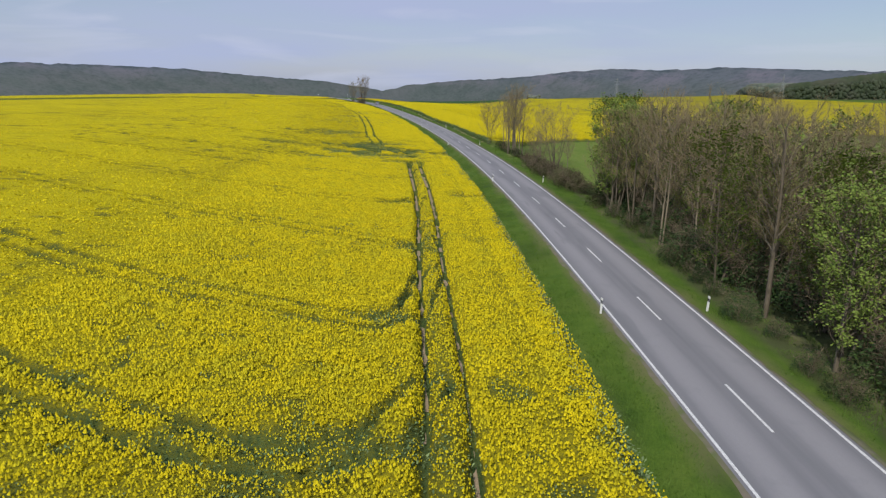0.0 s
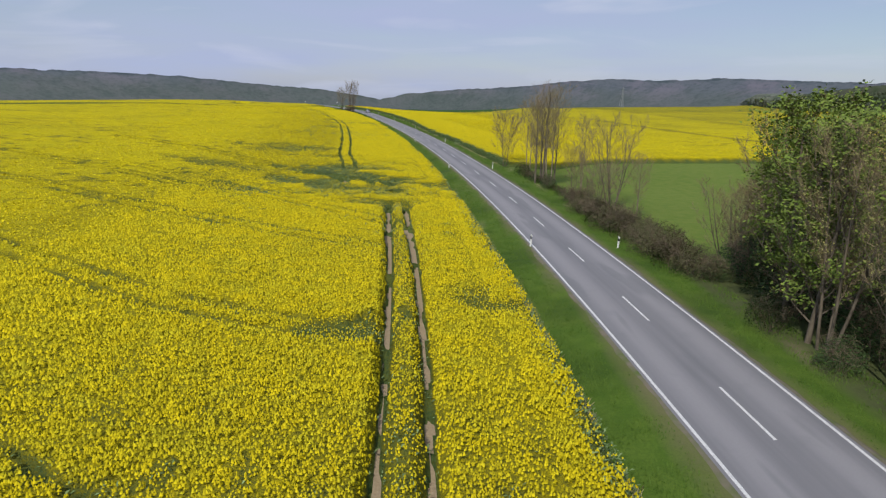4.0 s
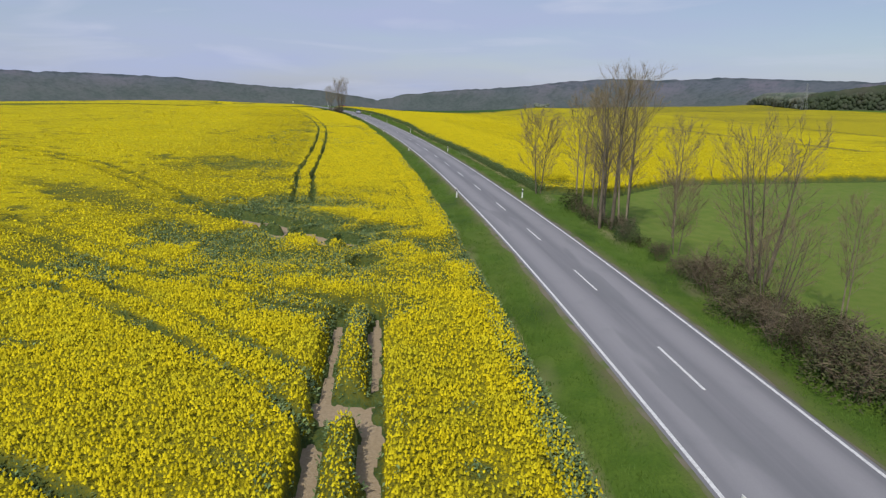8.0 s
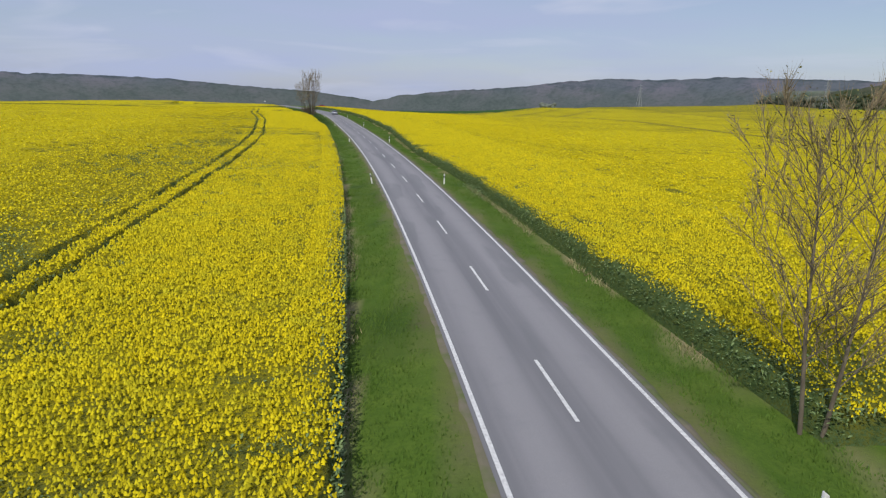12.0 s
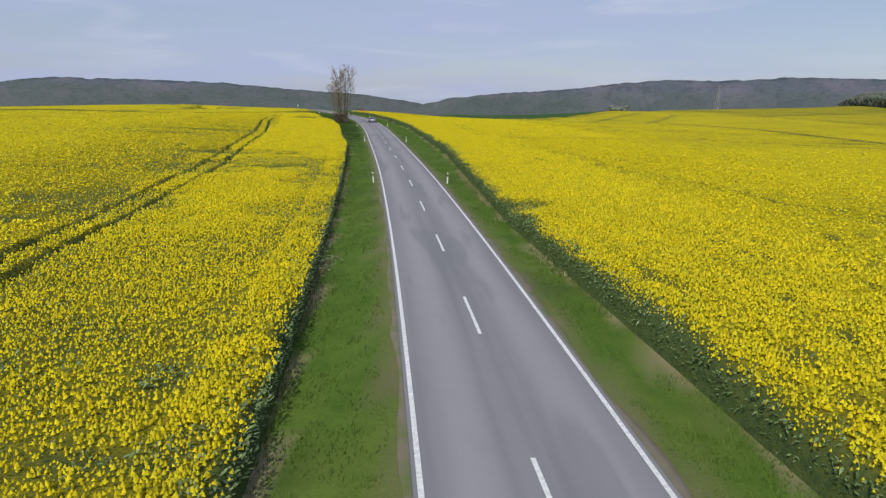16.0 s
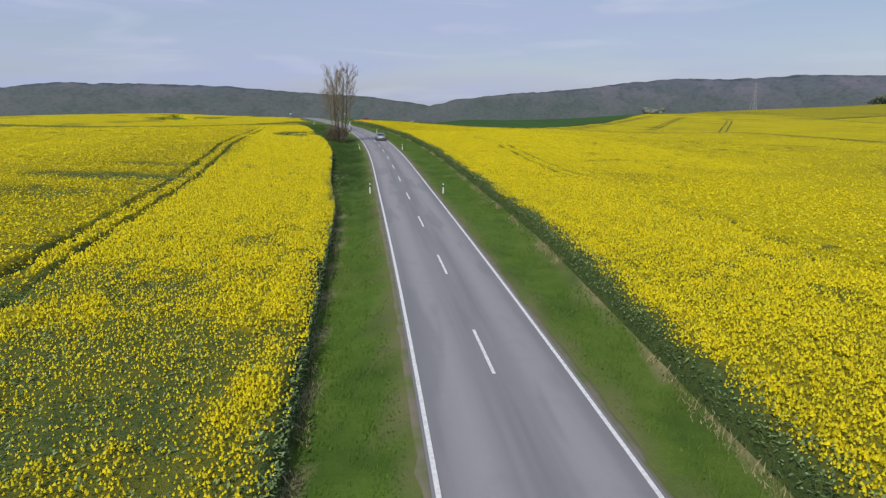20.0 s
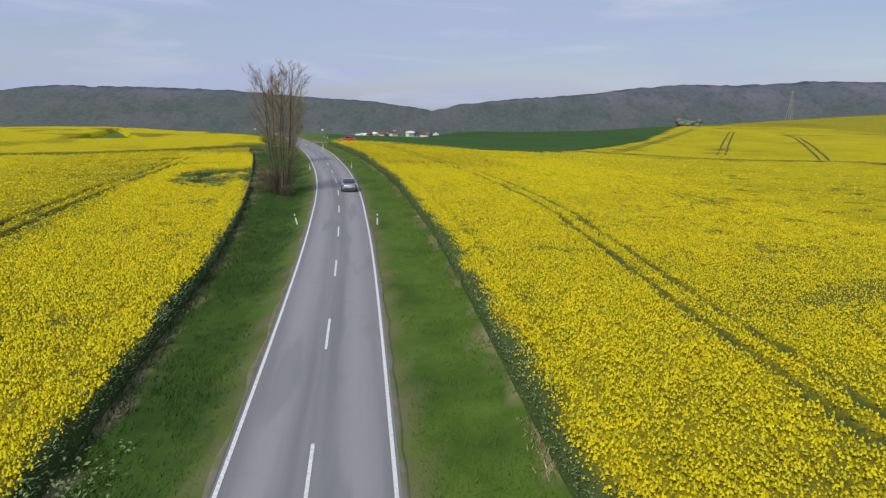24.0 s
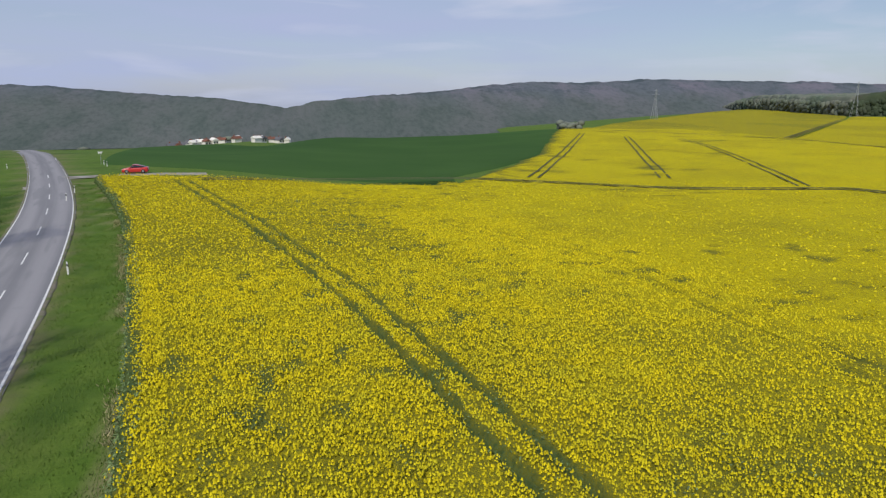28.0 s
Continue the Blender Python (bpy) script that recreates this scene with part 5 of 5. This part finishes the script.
for k, (x, y, lean, tip) in enumerate(POSTS):
    m = pose(x, y, on_ground(x, y) - 0.02, tip, lean, -math.degrees(math.atan(float(road_x(y + 1) - road_x(y)))))
    if k:
        copy_thing(post, m)
    else:
        post.matrix_world = m


# ---- cars ----
def paint(name, col, metal):
    m, n, l, b = nodes_of(name, 0.32, 0.5, metal)
    v = place(n, l)
    f = noise_out(n, l, v, 3.0)
    l.new(blend(n, l, f, col, tuple(c * 0.82 for c in col)), b.inputs["Base Color"])
    b.inputs["Coat Weight"].default_value, b.inputs["Coat Roughness"].default_value = 0.8, 0.06
    return m


M_GLASS_CAR = two_tone("tinted_glass", (0.010, 0.012, 0.016), (0.014, 0.016, 0.02), 2.0, rough=0.06, spec=0.8)
M_TYRE = two_tone("tyre_rubber", (0.015, 0.015, 0.015), (0.03, 0.03, 0.03), 30.0, rough=0.9)
M_RIM = two_tone("rim_alloy", (0.35, 0.36, 0.38), (0.25, 0.26, 0.27), 9.0, rough=0.35, metal=0.8)
M_LAMP_RED = two_tone("tail_lamp_red", (0.22, 0.012, 0.014), (0.30, 0.02, 0.02), 12.0, rough=0.2, spec=0.6)
M_LAMP_WHITE = two_tone("headlamp_clear", (0.55, 0.57, 0.6), (0.4, 0.42, 0.45), 12.0, rough=0.12, spec=0.7)
M_PLATE = two_tone("plate_white", (0.7, 0.7, 0.68), (0.6, 0.6, 0.58), 12.0, rough=0.5)
M_TRIM = two_tone("dark_trim", (0.02, 0.02, 0.022), (0.035, 0.035, 0.036), 12.0, rough=0.6)


def loft(rows):
    """Verts and faces through rings of equal size, closed at both ends."""
    V = [p for ring in rows for p in ring]
    n = len(rows[0])
    F = [(k * n + j, k * n + (j + 1) % n, (k + 1) * n + (j + 1) % n, (k + 1) * n + j) for k in range(len(rows) - 1) for j in range(n)]
    return V, F + [tuple(range(n - 1, -1, -1)), tuple(range((len(rows) - 1) * n, len(rows) * n))]


def car(name, label, coat, length=4.86, wide=1.87, tall=1.45):
    """A fastback saloon that faces +y: lower body, roof, glass, wheels, lamps, bumper, mirrors."""
    root = tagged(new(name), label, "car")
    L, W = length / 2, wide / 2
    ys = np.linspace(-L, L, 29)
    belt = np.interp(ys / L, [-1, -0.97, -0.85, -0.5, 0.1, 0.45, 0.8, 0.95, 1], [0.86, 0.98, 1.03, 0.97, 0.93, 0.93, 0.82, 0.70, 0.55])
    half = np.interp(ys / L, [-1, -0.96, -0.85, -0.5, 0.5, 0.85, 0.96, 1], [0.74, 0.84, 0.93, 1.0, 1.0, 0.94, 0.82, 0.62]) * W
    low = np.interp(ys / L, [-1, -0.93, 0.93, 1], [0.36, 0.20, 0.18, 0.30])
    rows = []
    for y, b, w, z in zip(ys, belt, half, low):
        y, b, w, z = float(y), float(b), float(w), float(z)
        prof = [(-w * 0.86, z), (-w * 0.97, z + 0.12), (-w, z + 0.30), (-w * 0.985, b * 0.78), (-w * 0.95, b - 0.05), (-w * 0.86, b), (0, b + 0.015),
                (w * 0.86, b), (w * 0.95, b - 0.05), (w * 0.985, b * 0.78), (w, z + 0.30), (w * 0.97, z + 0.12), (w * 0.86, z)]
        rows.append([(p, y, q) for p, q in prof])
    V, F = loft(rows)
    body = part_py("body", V, F, coat, root, "", True)
    # cabin: a glass house with a painted roof and pillars over it
    cy = np.linspace(-0.83, 0.46, 15) * L
    roof = np.interp(cy / L, [-0.83, -0.6, -0.3, -0.05, 0.1, 0.2, 0.46], [1.03, 1.24, 1.40, tall, tall - 0.01, 1.38, 0.93])
    cw = np.interp(cy / L, [-0.83, -0.4, 0.1, 0.46], [0.70, 0.84, 0.86, 0.80]) * W
    rows = []
    for y, z, w in zip(cy, roof, cw):
        y, z, w = float(y), float(z), float(w)
        k = max(z - 0.90, 0.02)
        inn = w - 0.34 * k
        rows.append([(-w, y, 0.88), (-w + 0.15 * k, y, 0.88 + 0.5 * k), (-inn, y, z - 0.05 * min(1, k)), (-inn * 0.8, y, z - 0.008), (0, y, z), (inn * 0.8, y, z - 0.008), (inn, y, z - 0.05 * min(1, k)), (w - 0.15 * k, y, 0.88 + 0.5 * k), (w, y, 0.88)])
    V, F = loft(rows)
    part_py("cabin_glass", V, F, M_GLASS_CAR, root, "dark tinted windows", True)
    top = []
    for ring, y in zip(rows, cy):
        if -0.36 * L <= y <= 0.14 * L:
            top.append(ring)
    n = len(top)
    TV, TF = [], []
    for ring in top:
        for k in (2, 3, 4, 5, 6):
            x, y, z = ring[k]
            TV.append((x * 1.02, y, z + 0.012))
    for r in range(n - 1):
        for k in range(4):
            TF.append((r * 5 + k, r * 5 + k + 1, r * 5 + k + 6, r * 5 + k + 5))
    part_py("roof", TV, TF, coat, root, "", True)
    for side in (-1, 1):
        for k0, k1 in ((0, 14),):
            RV, RF = [], []
            for ring in rows[k0:k1 + 1]:
                p, q = Vector(ring[2 if side < 0 else 6]), Vector(ring[1 if side < 0 else 7])
                d = (q - p) * 0.16
                o = Vector((side * 0.014, 0, 0.006))
                RV += [tuple(p + o), tuple(p + d + o)]
            RF = [(2 * i, 2 * i + 1, 2 * i + 3, 2 * i + 2) for i in range(len(RV) // 2 - 1)]
            part_py("roof_rail", RV, RF, coat, root)
        i = 6
        a, b = rows[i], rows[i + 1]
        j, j2 = (0, 2) if side < 0 else (8, 6)
        o = side * 0.012
        part_py("pillar", [(a[j][0] + o, a[j][1], a[j][2]), (a[j][0] + o, a[j][1] + 0.09, a[j][2]), (a[j2][0] + o, a[j2][1] + 0.09, a[j2][2]), (a[j2][0] + o, a[j2][1], a[j2][2])], [(0, 1, 2, 3)], M_TRIM, root)
        bm = bmesh.new()
        box(bm, side * W * 0.98 - 0.11, side * W * 0.98 + 0.11, 0.32 * L, 0.32 * L + 0.16, 0.94, 1.08, 0.04)
        part("mirror", bm, coat, root)
        bm = bmesh.new()
        box(bm, side * W * 0.62 - 0.24, side * W * 0.62 + 0.24, -L * 0.985 - 0.01, -L * 0.93, 0.80, 0.93, 0.03)
        part("tail_lamp", bm, M_LAMP_RED, root, "red tail lamp")
        bm = bmesh.new()
        box(bm, side * W * 0.66 - 0.22, side * W * 0.66 + 0.22, L * 0.92, L * 0.975, 0.60, 0.72, 0.03)
        part("headlamp", bm, M_LAMP_WHITE, root, "clear headlamp")
        for y in (-0.60 * L, 0.60 * L):
            bm = bmesh.new()
            bmesh.ops.create_cone(bm, cap_ends=True, segments=24, radius1=0.34, radius2=0.34, depth=0.23, matrix=pose(side * (W - 0.10), y, 0.34, 0, 90, 0))
            bmesh.ops.bevel(bm, geom=[e for e in bm.edges if len(e.link_faces) == 2 and abs(e.calc_length()) < 0.12], offset=0.03, segments=2, affect="EDGES")
            tyre = part("wheel", bm, M_TYRE, root, "black tyre")
            bm = bmesh.new()
            bmesh.ops.create_cone(bm, cap_ends=True, segments=10, radius1=0.23, radius2=0.12, depth=0.05, matrix=pose(side * (W + 0.022), y, 0.34, 0, 90 * side, 0))
            part("rim", bm, M_RIM, tyre, "alloy rim")
    bm = bmesh.new()
    box(bm, -W * 0.78, W * 0.78, -L - 0.015, -L + 0.10, 0.34, 0.50, 0.03)
    part("bumper", bm, M_TRIM, root, "dark lower bumper")
    bm = bmesh.new()
    box(bm, -0.26, 0.26, -L - 0.022, -L + 0.05, 0.60, 0.71, 0.005)
    part("plate", bm, M_PLATE, root, "blank white plate")
    bm = bmesh.new()
    box(bm, -W * 0.70, W * 0.70, -L * 0.955, -L * 0.87, 1.0, 1.045, 0.015)
    part("spoiler_lip", bm, coat, root)
    bm = bmesh.new()
    box(bm, -W * 0.5, W * 0.5, L * 0.93, L * 0.995, 0.40, 0.56, 0.02)
    part("grille", bm, M_TRIM, root, "black grille")
    return root


M_SILVER = paint("silver_paint", (0.45, 0.475, 0.54), 0.6)
M_RED = paint("red_paint", (0.55, 0.025, 0.02), 0.0)
silver_car = car("silver_car", "silver-grey fastback saloon car driving along the country road", M_SILVER)
cx, cyy = road_at(352.5, 1.35)
silver_car.matrix_world = pose(float(cx), float(cyy), on_ground(float(cx), float(cyy)) + 0.02, 0, 0, 13.5)
red_car = car("red_car", "red car standing on the farm track by the field", M_RED, 4.2, 1.75, 1.5)
red_car.matrix_world = pose(-51.4, 444.6, on_ground(-51.4, 444.6) + 0.05, 0, 0, 100)


# ---- far things ----
def crown_wood(name, label, spots, seed, skin):
    """Woods far off: many rough crowns in one mesh."""
    rng = random.Random(seed)
    bm = bmesh.new()
    bmesh.ops.create_icosphere(bm, subdivisions=1, radius=1)
    bv = np.array([v.co[:] for v in bm.verts])
    bf = np.array([[v.index for v in f.verts] for f in bm.faces])
    bm.free()
    allv, allf, base = [], [], 0
    for x, y, r, h in spots:
        for lump in range(3):
            k = 1 + 0.22 * np.array([rng.uniform(-1, 1) for _ in bv])
            q = rng.uniform(0.7, 1.05) * r
            v = bv * k[:, None] * [q, q, min(q, 0.4 * h)]
            v += [x + rng.uniform(-0.7, 0.7) * r, y + rng.uniform(-0.7, 0.7) * r, on_ground(x, y) + h * (0.3, 0.6, 0.8)[lump]]
            allv.append(v)
            allf.append(bf + base)
            base += len(v)
    return tagged(from_arrays(name, np.concatenate(allv), np.concatenate(allf), skin), label, "wood", kind="stuff")


def canopy_wood(name, label, line, deep, tall, skin, seed, first=None):
    """A closed wood far off: a roof of rounded crowns that falls steeply to the field at its edge."""
    p = np.array(line, float)
    run = np.concatenate([[0], np.cumsum(np.hypot(*np.diff(p, axis=0).T))])
    a = np.arange(0, run[-1], 2.2)
    e = np.stack([np.interp(a, run, p[:, 0]), np.interp(a, run, p[:, 1])], -1)
    o = np.concatenate([np.linspace(0, 8, 9), np.arange(10, deep, 2.4)])
    d = np.gradient(e, axis=0)
    d /= np.linalg.norm(d, axis=1)[:, None]
    X = e[:, 0][:, None] - d[:, 1][:, None] * o[None, :]
    Y = e[:, 1][:, None] + d[:, 0][:, None] * o[None, :]
    crowns = 0
    for size, rise in ((8.5, 4.6), (5.0, 2.6), (17.0, 3.0)):
        q = soft_noise(X, Y, size, seed) * 0.6 + soft_noise(X + 0.37 * Y, Y - 0.37 * X, size * 0.8, seed + 3) * 0.4
        crowns = crowns + rise * (1 - np.abs(2 * q - 1)) ** 0.8
    wave = 5 * (soft_noise(X, Y, 7, seed + 7) - 0.5)
    tall = np.interp(a, [0, 150], [first or tall, tall])[:, None]
    Z = height(X, Y) + (tall - 6 + crowns) * smooth(0, 1, (o[None, :] - 0.5 + 0.35 * wave * np.minimum(o[None, :], 2) / 2) / 5)
    return tagged(sheet(name, X, Y, Z, skin), label, "wood", kind="stuff")


def edge_crowns(name, label, line, count, tall, skin, seed, first=None):
    """Rounded crowns that stand out of the front of a far wood."""
    rng = np.random.default_rng(seed)
    bm = bmesh.new()
    bmesh.ops.create_icosphere(bm, subdivisions=2, radius=1)
    bv, bf = np.array([v.co[:] for v in bm.verts]), np.array([[v.index for v in f.verts] for f in bm.faces])
    bm.free()
    p = np.array(line, float)
    run = np.concatenate([[0], np.cumsum(np.hypot(*np.diff(p, axis=0).T))])
    allv = []
    for k in range(count):
        a = rng.uniform(0, run[-1])
        x, y = np.interp(a, run, p[:, 0]) + rng.uniform(0, 5), np.interp(a, run, p[:, 1]) + rng.uniform(0, 5)
        r = rng.uniform(1.5, 3.1)
        lump = 1 + 0.16 * rng.uniform(-1, 1, len(bv))
        allv.append(bv * lump[:, None] * [r, r, r * rng.uniform(0.9, 1.4)] + [x, y, on_ground(x, y) + np.interp(a, [0, 150], [first or tall, tall]) * rng.uniform(0.12, 0.9)])
    faces = np.concatenate([bf + k * len(bv) for k in range(count)])
    return tagged(from_arrays(name, np.concatenate(allv), faces, skin, True), label, "wood", kind="stuff")


edge_crowns("wood_edge", "rounded crowns along the front of the far wood", [(490, 905), (560, 820), (640, 722)], 1500, 31, M_CONIFER, 85, 14)
edge_crowns("wood_edge", "crowns along the low far wood, paled grey-green for haze", [(650, 1400), (560, 1150), (505, 1000), (490, 905)], 1100, 15, M_FAR_TREE, 86)
canopy_wood("far_wood", "dark wood on the rise behind the yellow field", [(490, 905), (560, 820), (640, 722), (760, 575)], 120, 36, M_CONIFER, 81, 17)
canopy_wood("far_wood", "low wood along the far field, paled grey-green for haze", [(650, 1400), (560, 1150), (505, 1000), (490, 905)], 90, 17, M_FAR_TREE, 83)
rng = random.Random(17)
spots = []
for k in range(60):
    a = rng.uniform(-34, -9)
    d = float(np.interp(a, [-34, -16, -9], [700, 700, 480])) + abs(rng.gauss(0, 90))
    a = radians(a)
    if d > 640 and -28 < math.degrees(a) < -14 and rng.random() < 0.5:
        continue
    spots.append((-16 + d * math.sin(a), 330 + d * math.cos(a), rng.uniform(4, 8), rng.uniform(3, 6)))
for k in range(9):
    spots.append((99 + rng.uniform(-4, 4), 642 + rng.uniform(-3, 3), rng.uniform(1.6, 2.6), rng.uniform(3, 5)))
crown_wood("far_trees", "scattered trees in the valley, paled grey-green for haze", spots, 4, M_HAZE_TREE)


def house(seed, tile):
    rng = random.Random(seed)
    root = tagged(new("house"), "small white cottage with a pitched roof at the village edge", "house", "village houses")
    w, d, h = rng.uniform(3.4, 5), rng.uniform(4.5, 7), rng.uniform(2.6, 3.4)
    bm = bmesh.new()
    box(bm, -w / 2, w / 2, -d / 2, d / 2, -1.5, h)
    part("wall", bm, M_PLASTER, root)
    o, top = 0.5, h + w * 0.42
    V = [(-w / 2 - o, -d / 2 - o, h - 0.2), (w / 2 + o, -d / 2 - o, h - 0.2), (w / 2 + o, d / 2 + o, h - 0.2), (-w / 2 - o, d / 2 + o, h - 0.2), (0, -d / 2 - o, top), (0, d / 2 + o, top)]
    roof = part_py("roof", V, [(0, 1, 4), (2, 3, 5), (0, 4, 5, 3), (1, 2, 5, 4), (3, 2, 1, 0)], tile, root)
    bm = bmesh.new()
    box(bm, 0.6, 1.3, 1.0, 1.7, top - 1.6, top + 0.7, 0.03)
    part("chimney", bm, M_ROOF, roof)
    for x in (-w * 0.25, w * 0.25):
        for z in (0.9,):
            bm = bmesh.new()
            box(bm, x - 0.6, x + 0.6, -d / 2 - 0.06, -d / 2 + 0.05, z, z + 1.3, 0.02)
            part("window", bm, M_PANE, root)
    return root


protos = [house(1, M_PLASTER), house(2, M_SLATE), house(3, M_ROOF)]
rng = random.Random(23)
for k in range(22):
    x = rng.uniform(-122, -82) if k < 15 else rng.uniform(-78, -50)
    y = rng.uniform(746, 768) + (6 if k >= 15 else 0)
    m = pose(x, y, on_ground(x, y), 0, 0, rng.uniform(0, 180)) @ Matrix.Scale(0.95, 4)
    if k < 3:
        protos[k].matrix_world = m
    else:
        copy_thing(protos[k % 3], m)


def pylon(x, y, tall):
    root = tagged(new("power_pylon"), "grey steel lattice power pylon far off", "pylon", "power pylons")
    legs = []
    for sx in (-1, 1):
        for sy in (-1, 1):
            V, F = [], []
            tube(V, F, [Vector((sx * tall * 0.09, sy * tall * 0.09, -0.5)), Vector((sx * tall * 0.03, sy * tall * 0.03, tall * 0.6)), Vector((sx * 0.2, sy * 0.2, tall))], [0.16, 0.13, 0.09], 4)
            part_py("leg", V, F, M_STEEL, root)
    for z, w in ((0.68, 0.20), (0.82, 0.26), (0.94, 0.16)):
        V, F = [], []
        tube(V, F, [Vector((-w * tall, 0, z * tall)), Vector((0, 0, z * tall + 0.5)), Vector((w * tall, 0, z * tall))], [0.08, 0.18, 0.08], 4)
        part_py("cross_arm", V, F, M_STEEL, root)
    for k in range(7):
        z0, z1 = tall * k / 10, tall * (k + 1) / 10
        h0, h1 = tall * np.interp(z0 / tall, [0, 0.6, 1], [0.09, 0.03, 0.006]), tall * np.interp(z1 / tall, [0, 0.6, 1], [0.09, 0.03, 0.006])
        V, F = [], []
        tube(V, F, [Vector((-h0, -h0, z0)), Vector((h1, -h1, z1))], [0.06, 0.06], 3)
        tube(V, F, [Vector((h0, -h0, z0)), Vector((-h1, -h1, z1))], [0.06, 0.06], 3)
        part_py("brace", V, F, M_STEEL, root)
    root.matrix_world = pose(x, y, on_ground(x, y), 0, 0, 35)
    return root


pylon(480, 890, 34)
pylon(225, 800, 24)


def signpost(x, y, tall, turn, label):
    root = tagged(new("sign_post"), label, "road sign")
    V, F = [], []
    tube(V, F, [Vector((0, 0, -0.3)), Vector((0, 0, tall))], [0.035, 0.035], 8)
    part_py("pole", V, F, M_STEEL, root)
    bm = bmesh.new()
    box(bm, -0.36, 0.36, -0.05, -0.035, tall - 0.36, tall, 0.006)
    part("panel", bm, M_POST, root, "small white panel")
    root.matrix_world = pose(x, y, on_ground(x, y), 0, 0, turn)
    return root


signpost(-62.0, 459.5, 2.4, 20, "small white direction sign on a steel pole at the junction")
signpost(-83.0, 462.0, 2.2, 30, "small white road sign on a steel pole beside the road")
